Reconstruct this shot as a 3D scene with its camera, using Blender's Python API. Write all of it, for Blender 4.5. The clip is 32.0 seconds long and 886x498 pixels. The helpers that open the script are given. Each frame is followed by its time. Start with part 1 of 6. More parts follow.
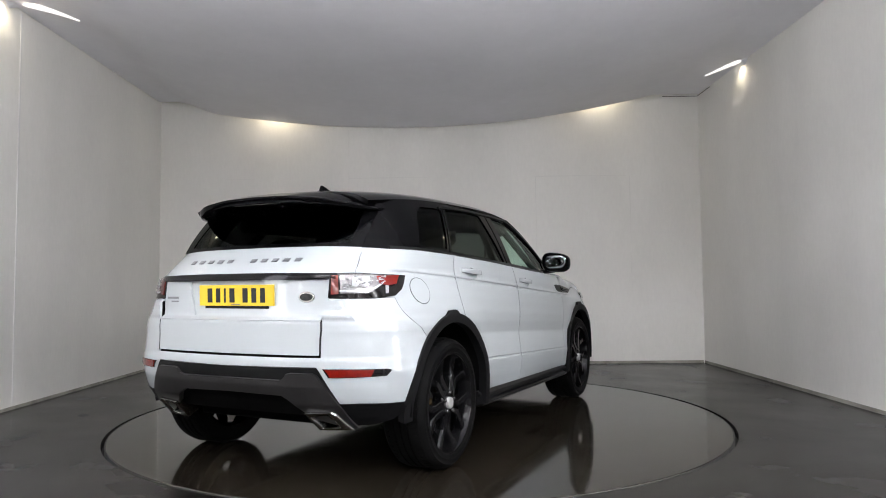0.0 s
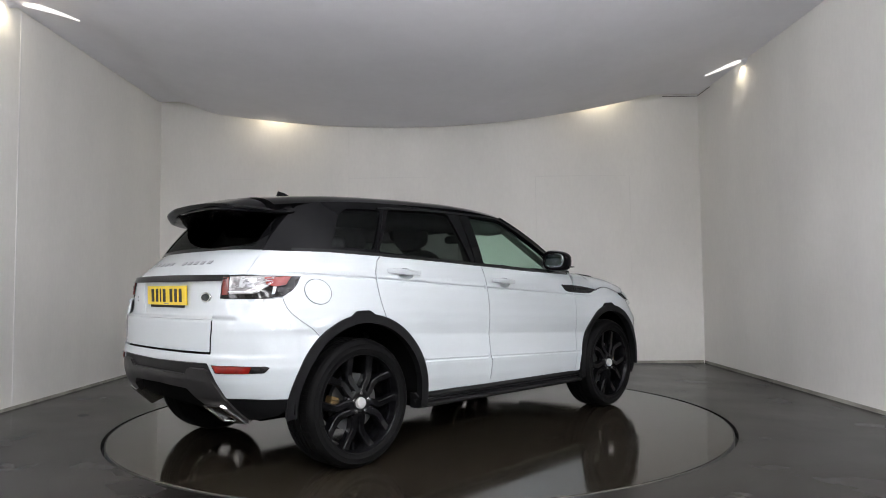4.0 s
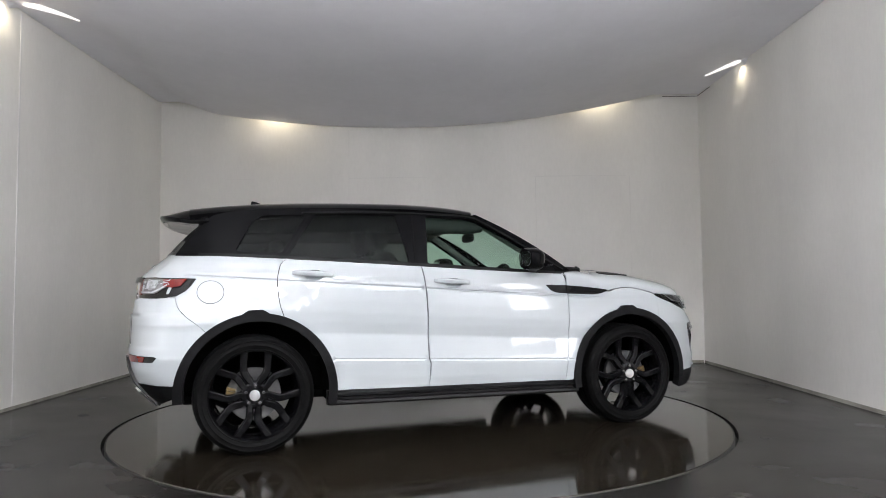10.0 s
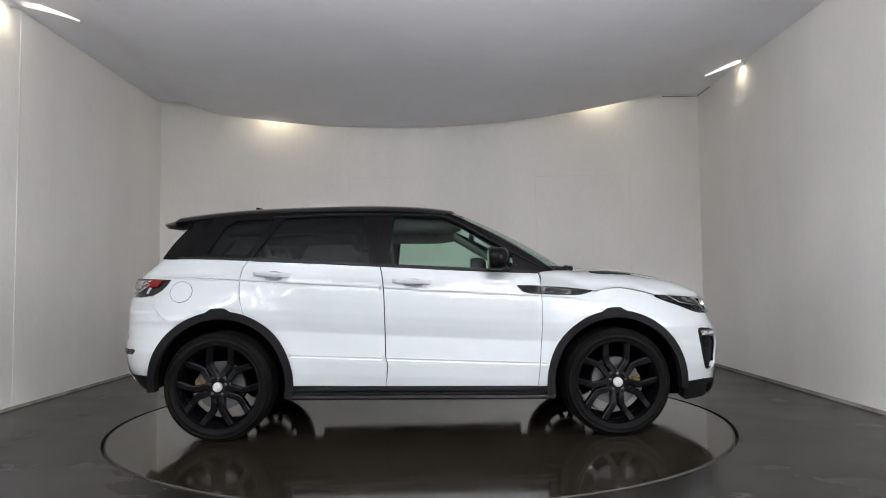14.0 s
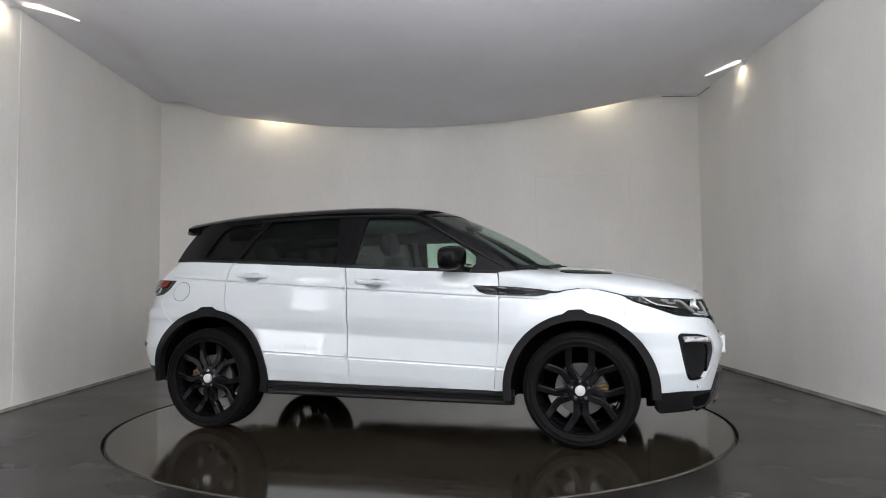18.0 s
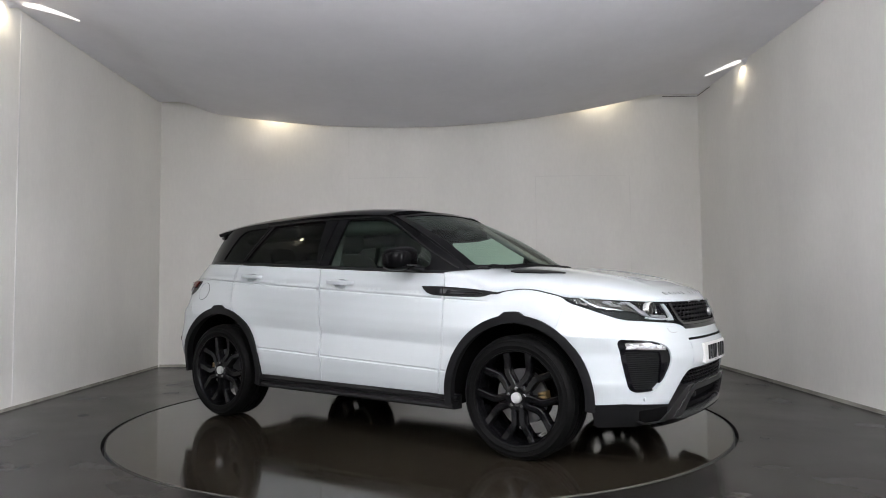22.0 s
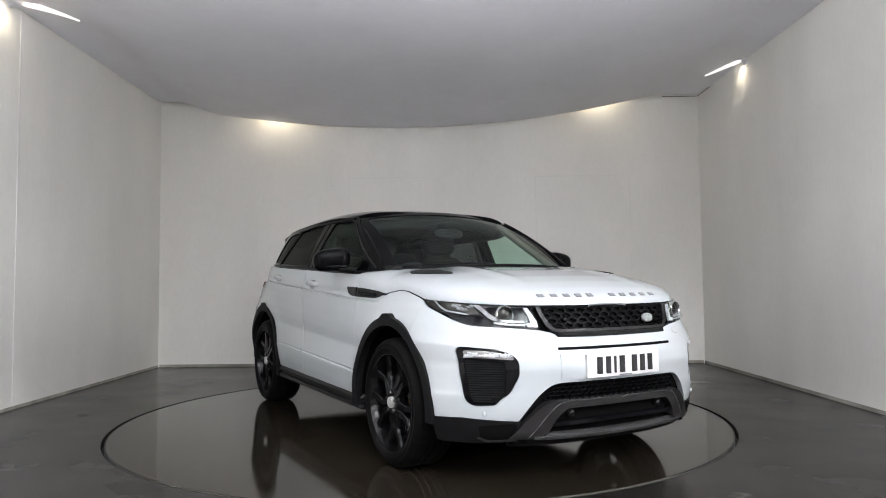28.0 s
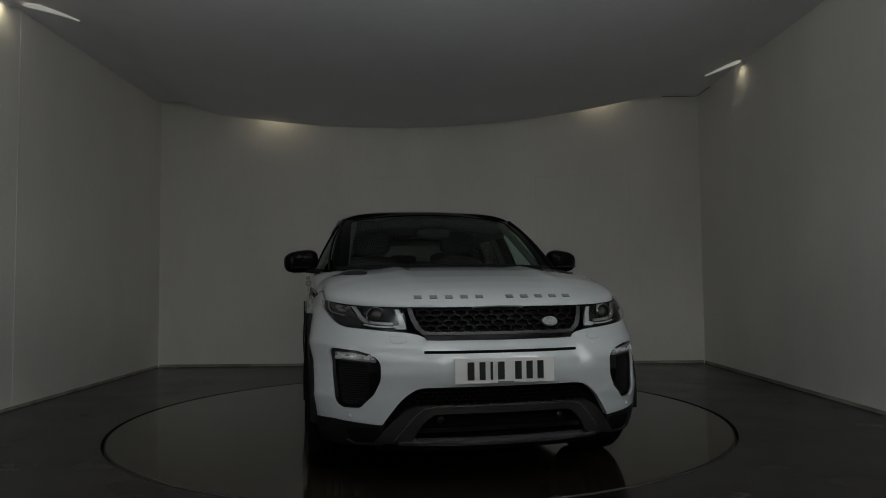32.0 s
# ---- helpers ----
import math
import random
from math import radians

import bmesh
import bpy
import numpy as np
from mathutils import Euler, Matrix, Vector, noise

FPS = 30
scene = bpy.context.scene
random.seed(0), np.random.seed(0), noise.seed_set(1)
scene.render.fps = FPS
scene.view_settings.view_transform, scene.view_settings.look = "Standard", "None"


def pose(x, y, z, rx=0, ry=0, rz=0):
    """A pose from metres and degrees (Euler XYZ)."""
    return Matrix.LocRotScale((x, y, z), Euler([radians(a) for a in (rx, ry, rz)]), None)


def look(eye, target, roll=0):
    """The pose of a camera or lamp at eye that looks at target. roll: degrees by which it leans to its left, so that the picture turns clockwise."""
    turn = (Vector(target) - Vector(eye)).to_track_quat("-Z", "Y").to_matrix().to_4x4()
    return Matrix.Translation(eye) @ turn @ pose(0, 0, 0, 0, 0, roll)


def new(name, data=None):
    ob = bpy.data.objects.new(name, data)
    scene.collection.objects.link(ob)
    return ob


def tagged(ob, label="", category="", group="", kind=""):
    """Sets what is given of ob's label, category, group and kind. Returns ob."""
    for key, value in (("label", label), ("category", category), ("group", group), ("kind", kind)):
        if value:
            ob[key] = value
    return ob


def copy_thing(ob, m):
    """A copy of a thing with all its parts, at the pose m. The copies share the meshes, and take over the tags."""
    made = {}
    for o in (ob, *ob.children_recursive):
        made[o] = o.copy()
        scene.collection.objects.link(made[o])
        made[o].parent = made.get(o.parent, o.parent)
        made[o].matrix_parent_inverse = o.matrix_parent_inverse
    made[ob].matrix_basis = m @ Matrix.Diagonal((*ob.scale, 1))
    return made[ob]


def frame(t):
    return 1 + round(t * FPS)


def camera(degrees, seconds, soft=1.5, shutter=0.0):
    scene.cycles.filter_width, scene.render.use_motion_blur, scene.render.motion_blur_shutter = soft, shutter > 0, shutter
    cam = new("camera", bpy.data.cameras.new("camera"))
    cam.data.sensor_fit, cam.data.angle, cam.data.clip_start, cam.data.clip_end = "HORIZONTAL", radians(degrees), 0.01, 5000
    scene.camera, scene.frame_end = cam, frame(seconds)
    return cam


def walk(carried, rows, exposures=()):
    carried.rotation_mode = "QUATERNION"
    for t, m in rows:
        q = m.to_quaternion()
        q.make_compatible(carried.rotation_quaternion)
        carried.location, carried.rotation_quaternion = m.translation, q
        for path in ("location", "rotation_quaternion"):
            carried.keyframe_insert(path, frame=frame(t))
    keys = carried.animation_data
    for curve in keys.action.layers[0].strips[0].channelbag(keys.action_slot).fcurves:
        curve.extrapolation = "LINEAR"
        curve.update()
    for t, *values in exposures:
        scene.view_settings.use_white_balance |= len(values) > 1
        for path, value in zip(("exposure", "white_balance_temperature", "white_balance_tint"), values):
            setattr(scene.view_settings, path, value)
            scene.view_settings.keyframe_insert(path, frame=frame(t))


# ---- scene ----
# Camera: stands still on the open side of a photo bay, facing the turntable.
cam = camera(65.74, 32.0, soft=1.0)
EYE = (0.0, -5.496, 1.014)
CAM_POSE = look(EYE, (0.0299, -4.498, 1.0679), -0.544)
FADE = [(0, 0.05, 6500, 10), (18.0, 0.04, 6500, 10), (23.0, 0.10, 6500, 10), (28.0, 0.12, 6500, 10), (29.0, 0.06, 6520, 9), (30.0, -0.54, 6600, 6), (31.0, -1.40, 6650, 4), (32.0, -2.42, 6700, 3)]
walk(cam, [(0.0, CAM_POSE), (32.0, CAM_POSE)], exposures=FADE)

# ---- world: closed interior, only a trace of grey ambient outside ----
world = bpy.data.worlds.new("world")
world.use_nodes = True
world.node_tree.nodes["Background"].inputs["Color"].default_value = (0.5, 0.53, 0.58, 1)
world.node_tree.nodes["Background"].inputs["Strength"].default_value = 0.05
scene.world = world


# ---- materials ----
def mat(name, color, rough=0.5, metal=0.0, coat=0.0, spec=0.5, var=0.0, scale=4.0, bump=0.0, bscale=60.0,
        rvar=0.0, emit=None, estr=0.0, trans=0.0, ior=1.45, coatr=0.03, stretch=(1, 1, 1), local=True):
    """A procedural surface: base colour varied at two scales, roughness varied, fine relief."""
    m = bpy.data.materials.new(name)
    m.use_nodes = True
    nt = m.node_tree
    b = nt.nodes["Principled BSDF"]
    b.inputs["Base Color"].default_value = (*color, 1)
    b.inputs["Roughness"].default_value = rough
    b.inputs["Metallic"].default_value = metal
    b.inputs["Coat Weight"].default_value = coat
    b.inputs["Coat Roughness"].default_value = coatr
    b.inputs["Specular IOR Level"].default_value = spec
    b.inputs["IOR"].default_value = ior
    b.inputs["Transmission Weight"].default_value = trans
    if emit:
        b.inputs["Emission Color"].default_value = (*emit, 1)
        b.inputs["Emission Strength"].default_value = estr
    if var or bump or rvar:
        tc = nt.nodes.new("ShaderNodeTexCoord")
        mp = nt.nodes.new("ShaderNodeMapping")
        mp.inputs["Scale"].default_value = stretch
        nt.links.new(tc.outputs["Object"], mp.inputs["Vector"])
        big = nt.nodes.new("ShaderNodeTexNoise")
        big.inputs["Scale"].default_value = scale
        big.inputs["Detail"].default_value = 6
        nt.links.new(mp.outputs["Vector"], big.inputs["Vector"])
        fine = nt.nodes.new("ShaderNodeTexNoise")
        fine.inputs["Scale"].default_value = bscale
        fine.inputs["Detail"].default_value = 4
        nt.links.new(mp.outputs["Vector"], fine.inputs["Vector"])
        if var:
            mix = nt.nodes.new("ShaderNodeMath")
            mix.operation = "MULTIPLY_ADD"
            nt.links.new(fine.outputs["Fac"], mix.inputs[0])
            mix.inputs[1].default_value = 0.3
            nt.links.new(big.outputs["Fac"], mix.inputs[2])
            ramp = nt.nodes.new("ShaderNodeMapRange")
            ramp.inputs["From Min"].default_value = 0.4
            ramp.inputs["From Max"].default_value = 0.9
            ramp.inputs["To Min"].default_value = 1 - var
            ramp.inputs["To Max"].default_value = 1 + var
            nt.links.new(mix.outputs[0], ramp.inputs["Value"])
            mul = nt.nodes.new("ShaderNodeVectorMath")
            mul.operation = "SCALE"
            mul.inputs[0].default_value = color
            nt.links.new(ramp.outputs[0], mul.inputs["Scale"])
            nt.links.new(mul.outputs[0], b.inputs["Base Color"])
        if rvar:
            rr = nt.nodes.new("ShaderNodeMapRange")
            rr.inputs["From Min"].default_value = 0.3
            rr.inputs["From Max"].default_value = 0.7
            rr.inputs["To Min"].default_value = max(0.02, rough - rvar)
            rr.inputs["To Max"].default_value = rough + rvar
            nt.links.new(big.outputs["Fac"], rr.inputs["Value"])
            nt.links.new(rr.outputs[0], b.inputs["Roughness"])
        if bump:
            bp = nt.nodes.new("ShaderNodeBump")
            bp.inputs["Strength"].default_value = bump
            bp.inputs["Distance"].default_value = 0.01
            nt.links.new(fine.outputs["Fac"], bp.inputs["Height"])
            nt.links.new(bp.outputs["Normal"], b.inputs["Normal"])
    return m


WALL = mat("wall_paint", (0.85, 0.835, 0.792), 0.75, var=0.065, scale=1.1, bump=0.06, bscale=35, rvar=0.1, stretch=(1, 1, 0.35))
SEAM = mat("seam_filler", (0.825, 0.81, 0.768), 0.7, var=0.08, scale=3)
WHITE_SEAM = mat("white_joint", (0.84, 0.83, 0.80), 0.6, var=0.04, scale=5)
SKIRT = mat("skirting_paint", (0.33, 0.315, 0.275), 0.6, var=0.45, scale=3.5, bump=0.1, bscale=40)
CEIL = mat("ceiling_paint", (0.865, 0.862, 0.895), 0.75, var=0.045, scale=0.9, bump=0.05, bscale=9)
FLOOR = mat("floor_resin", (0.0120, 0.0108, 0.0098), 0.25, spec=0.20, var=0.16, scale=1.7, bump=0.006, bscale=18, rvar=0.04)
TABLE = mat("turntable_resin", (0.0150, 0.0122, 0.0088), 0.085, spec=0.40, var=0.2, scale=2.2, bump=0.007, bscale=10, rvar=0.045)
GAP = mat("gap_dark", (0.012, 0.012, 0.012), 0.8)
STEEL = mat("edge_steel", (0.05, 0.05, 0.045), 0.5, metal=0.3, var=0.2, scale=6, rvar=0.1)
LAMP = mat("lamp_glow", (0.9, 0.88, 0.8), 0.5, emit=(1.0, 0.93, 0.80), estr=6.0)
PANEL = mat("panel_glow", (0.9, 0.9, 0.9), 0.5, emit=(0.975, 0.975, 1.02), estr=124.0)
DIM_PANEL = mat("dim_panel_glow", (0.9, 0.9, 0.9), 0.5, emit=(0.975, 0.975, 1.02), estr=46.0)
FILL_UPLIGHT = mat("fill_uplight_glow", (0.9, 0.9, 0.9), 0.5, emit=(0.975, 0.975, 1.02), estr=64.0)
FILL_TUBE = mat("fill_tube_glow", (0.9, 0.9, 0.9), 0.5, emit=(0.975, 0.975, 1.02), estr=22.0)
SOFT = mat("soft_panel_glow", (0.9, 0.9, 0.9), 0.5, emit=(0.965, 0.975, 1.045), estr=15.0)
DIM_SOFT = mat("dim_soft_panel_glow", (0.9, 0.9, 0.9), 0.5, emit=(0.965, 0.975, 1.045), estr=6.0)
HALL = mat("hall_paint", (0.50, 0.50, 0.495), 0.8, var=0.06, scale=0.5)


# ---- mesh helpers ----
def link(name, bm, material, parent=None, label="", smooth=None):
    me = bpy.data.meshes.new(name)
    bmesh.ops.recalc_face_normals(bm, faces=bm.faces)
    bm.to_mesh(me)
    bm.free()
    for m in (material if isinstance(material, (list, tuple)) else [material]):
        me.materials.append(m)
    if smooth is not None:
        me.shade_smooth()
        if smooth < 180:
            me.set_sharp_from_angle(angle=radians(smooth))
    ob = new(name, me)
    if parent:
        ob.parent = parent
    if label:
        ob["label"] = label
    return ob


def part(name, bm, material, parent, label="", smooth=None):
    return link(name, bm, material, parent, label, smooth)


def thing(name, label, category, group="", kind="", m=None):
    ob = new(name)
    ob.empty_display_size = 0.2
    if m is not None:
        ob.matrix_basis = m
    return tagged(ob, label, category, group, kind)


def box(bm, lo, hi, bevel=0.0):
    r = bmesh.ops.create_cube(bm, size=1)
    s = [h - l for l, h in zip(lo, hi)]
    c = [(h + l) / 2 for l, h in zip(lo, hi)]
    for v in r["verts"]:
        v.co = Vector([v.co[i] * s[i] + c[i] for i in range(3)])
    if bevel:
        es = list({e for v in r["verts"] for e in v.link_edges})
        bmesh.ops.bevel(bm, geom=es, offset=bevel, segments=2, affect="EDGES", profile=0.5)
    return r["verts"]


def boxes(*specs, bevel=0.0):
    bm = bmesh.new()
    for lo, hi in specs:
        box(bm, lo, hi, bevel)
    return bm


def prism(bm, pts, z0, z1):
    """A plan polygon drawn up from z0 to z1."""
    a = [bm.verts.new((x, y, z0)) for x, y in pts]
    b = [bm.verts.new((x, y, z1)) for x, y in pts]
    n = len(pts)
    bm.faces.new(a[::-1])
    bm.faces.new(b)
    for i in range(n):
        bm.faces.new((a[i], a[(i + 1) % n], b[(i + 1) % n], b[i]))


def slab(name, p, q, thick, z0, z1, material, label="", category="wall", kind="structure"):
    """An upright wall from p to q in plan, its thickness on the left of that way."""
    p, q = Vector(p), Vector(q)
    d = (q - p).normalized()
    n = Vector((-d.y, d.x)) * thick
    bm = bmesh.new()
    prism(bm, [p, q, q + n, p + n], z0, z1)
    return tagged(link(name, bm, material), label, category, "", kind)


def along(p, q, s, z, off=0.0):
    """A point s metres along the wall from p to q, at height z, off metres into the room (right of the way)."""
    p, q = Vector(p), Vector(q)
    d = (q - p).normalized()
    w = p + d * s - Vector((-d.y, d.x)) * off
    return Vector((w.x, w.y, z))


# ---- the bay: walls, floor, ceiling ----
LF, LB = (-3.633, -5.2), (-3.433, 3.555)      # left wall, front end and back corner
RB, RF = (3.616, 3.269), (3.383, -5.2)        # right wall, back corner and front end
TOP = 3.78
slab("wall_left", LF, LB, 0.12, 0, TOP, WALL, "off-white painted side wall of the photo bay")
slab("wall_back", LB, RB, 0.12, 0, TOP, WALL, "off-white painted back wall with faint panel joints")
slab("wall_right", RB, RF, 0.12, 0, TOP, WALL, "off-white painted side wall of the photo bay")


def strip(name, p, q, s0, s1, z0, z1, off, material, label, category="trim"):
    bm = bmesh.new()
    a, b = along(p, q, s0, 0), along(p, q, s1, 0)
    c, d = along(p, q, s1, 0, off), along(p, q, s0, 0, off)
    prism(bm, [v.to_2d() for v in (a, b, c, d)], z0, z1)
    return tagged(link(name, bm, material), label, category, "", "structure")


LEN_L = (Vector(LB) - Vector(LF)).length
LEN_B = (Vector(RB) - Vector(LB)).length
LEN_R = (Vector(RF) - Vector(RB)).length
strip("baseboard_left", LF, LB, 0, LEN_L - 0.02, 0, 0.026, 0.010, SKIRT, "thin scuffed painted strip at the wall's foot", "baseboard")
strip("baseboard_back", LB, RB, 0.02, LEN_B - 0.02, 0, 0.032, 0.010, SKIRT, "thin scuffed painted strip at the wall's foot", "baseboard")
strip("baseboard_right", RB, RF, 0.02, LEN_R, 0, 0.030, 0.010, SKIRT, "thin scuffed painted strip at the wall's foot", "baseboard")

# faint joints between wall panels
sl = LEN_L - (3.555 - 0.50)
strip("trim_left_joint", LF, LB, sl, sl + 0.022, 0.04, 3.44, 0.004, WHITE_SEAM, "white filled upright joint between wall panels")
for s, z0, z1 in ((2.475, 1.2, 3.07), (4.915, 0.9, 2.43), (6.14, 0.9, 2.43)):
    strip("trim_back_joint", LB, RB, s, s + 0.008, z0, z1, 0.0025, SEAM, "faint upright joint between wall panels")
for s0, s1 in ((0.83, 1.25), (2.48, 3.5), (4.92, 6.1)):
    strip("trim_back_joint", LB, RB, s0, s1, 2.43, 2.438, 0.0025, SEAM, "faint level joint between wall panels")

strip("trim_ceiling_gap", LB, RB, LEN_B - 0.46, LEN_B - 0.01, 3.465, 3.4715, 0.005, STEEL, "dark gap between ceiling sheet and wall")
strip("trim_ceiling_gap", RB, RF, 0.01, 0.42, 3.465, 3.4715, 0.005, STEEL, "dark gap between ceiling sheet and wall")

# floor: one sheet with a round well for the turntable
R_TABLE, R_WELL = 2.264, 2.292


def ring_face(bm, r, n, z, outline):
    """A flat sheet with a round hole, its outer edge on a wide rectangle."""
    inner = [bm.verts.new((r * math.cos(2 * math.pi * i / n), r * math.sin(2 * math.pi * i / n), z)) for i in range(n)]
    outer = []
    x0, y0, x1, y1 = outline
    for i in range(n):
        a = 2 * math.pi * i / n
        dx, dy = math.cos(a), math.sin(a)
        k = min(((x1 if dx > 0 else x0) / dx) if abs(dx) > 1e-6 else 1e9, ((y1 if dy > 0 else y0) / dy) if abs(dy) > 1e-6 else 1e9)
        outer.append(bm.verts.new((dx * k, dy * k, z)))
    for i in range(n):
        j = (i + 1) % n
        bm.faces.new((inner[i], inner[j], outer[j], outer[i]))
    return inner


bm = bmesh.new()
inner = ring_face(bm, R_WELL, 192, 0.0, (-9.0, -16.0, 9.0, 4.2))
low = [bm.verts.new((v.co.x, v.co.y, -0.06)) for v in inner]
for i in range(192):
    j = (i + 1) % 192
    bm.faces.new((inner[j], inner[i], low[i], low[j]))
tagged(link("floor", bm, FLOOR), "dark grey polished resin floor", "floor", "", "structure")
bm = bmesh.new()
bmesh.ops.create_circle(bm, cap_ends=True, segments=96, radius=R_WELL + 0.02)
for v in bm.verts:
    v.co.z = -0.062
tagged(link("floor_well", bm, GAP), "dark bottom of the well round the turntable", "floor", "", "structure")

turntable = thing("turntable", "round dark glossy turntable set flush in the floor", "turntable")
bm = bmesh.new()
n = 192
prof = [(0.0, 0.0), (1.2, 0.0), (R_TABLE - 0.004, 0.0), (R_TABLE, -0.004), (R_TABLE, -0.05), (0.0, -0.05)]
rings = []
for r, z in prof[1:-1]:
    rings.append([bm.verts.new((r * math.cos(2 * math.pi * i / n), r * math.sin(2 * math.pi * i / n), z)) for i in range(n)])
bm.faces.new(rings[0])
for a, b in zip(rings, rings[1:]):
    for i in range(n):
        bm.faces.new((a[i], a[(i + 1) % n], b[(i + 1) % n], b[i]))
part("deck", bm, TABLE, turntable, smooth=40)
bm = bmesh.new()
rings = []
for r, z in ((R_TABLE + 0.0005, -0.004), (R_TABLE + 0.004, -0.0015), (R_TABLE + 0.006, -0.004), (R_TABLE + 0.006, -0.05), (R_TABLE + 0.0005, -0.05)):
    rings.append([bm.verts.new((r * math.cos(2 * math.pi * i / n), r * math.sin(2 * math.pi * i / n), z)) for i in range(n)])
for k in range(5):
    a, b = rings[k], rings[(k + 1) % 5]
    for i in range(n):
        bm.faces.new((a[i], a[(i + 1) % n], b[(i + 1) % n], b[i]))
part("rim", bm, STEEL, turntable, "worn steel edge band", smooth=30)


# ceiling: a hung sheet that sags in the middle and drops towards the back wall
def sag(x):
    """How far the sheet hangs below the wall's top edge along the back wall."""
    a = min(1.0, max(0.0, (x + 3.25) / 0.62))
    a = a * a * (3 - 2 * a)
    if x <= -0.2:
        return max(0.0, 0.02 + 0.10 * a + max(0.0, 0.275 * (1 - ((x + 0.2) / 2.85) ** 2)))
    return max(0.0, 0.395 * (1 - ((x + 0.2) / 3.22) ** 2))


def ceil_z(x, y):
    f = min(1.0, max(0.0, (y + 4.0) / 7.2))
    f = 0.35 + 0.65 * f * f * (3 - 2 * f)
    return 3.475 - sag(x) * f


def wall_x(y, side):
    p, q = (LF, LB) if side < 0 else (RF, RB)
    k = (y - p[1]) / (q[1] - p[1])
    return p[0] + (q[0] - p[0]) * k


bm = bmesh.new()
NX, NY = 72, 60
grid = []
for j in range(NY + 1):
    v = j / NY
    row = []
    for i in range(NX + 1):
        u = i / NX
        yb = 3.555 + (3.269 - 3.555) * u - 0.08
        y = -5.2 + (yb + 5.2) * v
        x0, x1 = wall_x(y, -1) + 0.009, wall_x(y, 1) - 0.009
        x = x0 + (x1 - x0) * u
        row.append(bm.verts.new((x, y, ceil_z(x, y))))
    grid.append(row)
for j in range(NY):
    for i in range(NX):
        bm.faces.new((grid[j][i], grid[j][i + 1], grid[j + 1][i + 1], grid[j + 1][i]))
r = bmesh.ops.extrude_face_region(bm, geom=bm.faces[:])
for v in r["geom"]:
    if isinstance(v, bmesh.types.BMVert):
        v.co.z += 0.03
tagged(link("ceiling", bm, CEIL, smooth=40), "pale grey ceiling sheet that sags towards the back wall", "ceiling", "", "structure")
bm = boxes(((-9, -16, 3.80), (9, 4.2, 3.9)))
tagged(link("ceiling_upper", bm, HALL), "plain pale upper ceiling above the sheet", "ceiling", "", "structure")

# the hall behind the camera, which closes the place and holds its main light
slab("wall_hall_left", (-8.8, -15.8), (-8.8, -5.2), 0.12, 0, 3.8, HALL, "plain pale wall of the hall")
slab("wall_hall_rear", (8.8, -15.8), (-8.8, -15.8), 0.12, 0, 3.8, HALL, "plain pale wall of the hall")
slab("wall_hall_right", (8.8, -5.2), (8.8, -15.8), 0.12, 0, 3.8, HALL, "plain pale wall of the hall")
slab("wall_hall_front_left", (-8.8, -5.2), (-3.755, -5.2), 0.12, 0, 3.8, HALL, "plain pale wall beside the bay's open side")
slab("wall_hall_front_right", (3.505, -5.2), (8.8, -5.2), 0.12, 0, 3.8, HALL, "plain pale wall beside the bay's open side")


def panel_light(x, y, w, d, glow):
    ob = thing("ceiling_light", "flat white lit ceiling panel in the hall", "ceiling light", "hall ceiling lights", m=pose(x, y, 3.79))
    part("frame", boxes(((-w / 2 - 0.03, -d / 2 - 0.03, -0.035), (w / 2 + 0.03, -d / 2, 0.0)), ((-w / 2 - 0.03, d / 2, -0.035), (w / 2 + 0.03, d / 2 + 0.03, 0.0)),
                        ((-w / 2 - 0.03, -d / 2, -0.035), (-w / 2, d / 2, 0.0)), ((w / 2, -d / 2, -0.035), (w / 2 + 0.03, d / 2, 0.0))), HALL, ob)
    part("diffuser", boxes(((-w / 2, -d / 2, -0.025), (w / 2, d / 2, -0.01))), glow, ob)
    return ob


for xs, glow in (((-3.6, -1.2), DIM_PANEL), ((1.2, 3.6), PANEL)):
    first = panel_light(xs[0], -6.6, 1.2, 0.3, glow)
    for x in xs:
        for y in (-6.6, -8.8, -11.0, -13.2):
            if (x, y) != (xs[0], -6.6):
                copy_thing(first, pose(x, y, 3.79))


def wires(ob, x, y, w, z):
    for k in (-1, 1):
        bm = bmesh.new()
        top = ceil_z(x + k * w * 0.35, y) - z
        box(bm, (k * w * 0.35 - 0.003, -0.003, 0.05), (k * w * 0.35 + 0.003, 0.003, top))
        part("wire", bm, STEEL, ob)


def hung_fill_tube(x, y, w, z=2.90):
    """Slim fill tube on two wires in the bay before the car, added unseen."""
    ob = thing("fill_tube_light", "slim fill light added out of view to brighten the bay", "ceiling light", "bay tube lights", m=pose(x, y, z))
    part("tube", boxes(((-w / 2, -0.07, -0.05), (w / 2, 0.07, 0.05)), bevel=0.015), FILL_TUBE, ob)
    for k in (-1, 1):
        part("end_cap", boxes(((min(k * w / 2, k * (w / 2 + 0.02)), -0.075, -0.055), (max(k * w / 2, k * (w / 2 + 0.02)), 0.075, 0.055)), bevel=0.006), HALL, ob)
    wires(ob, x, y, w, z)
    return ob


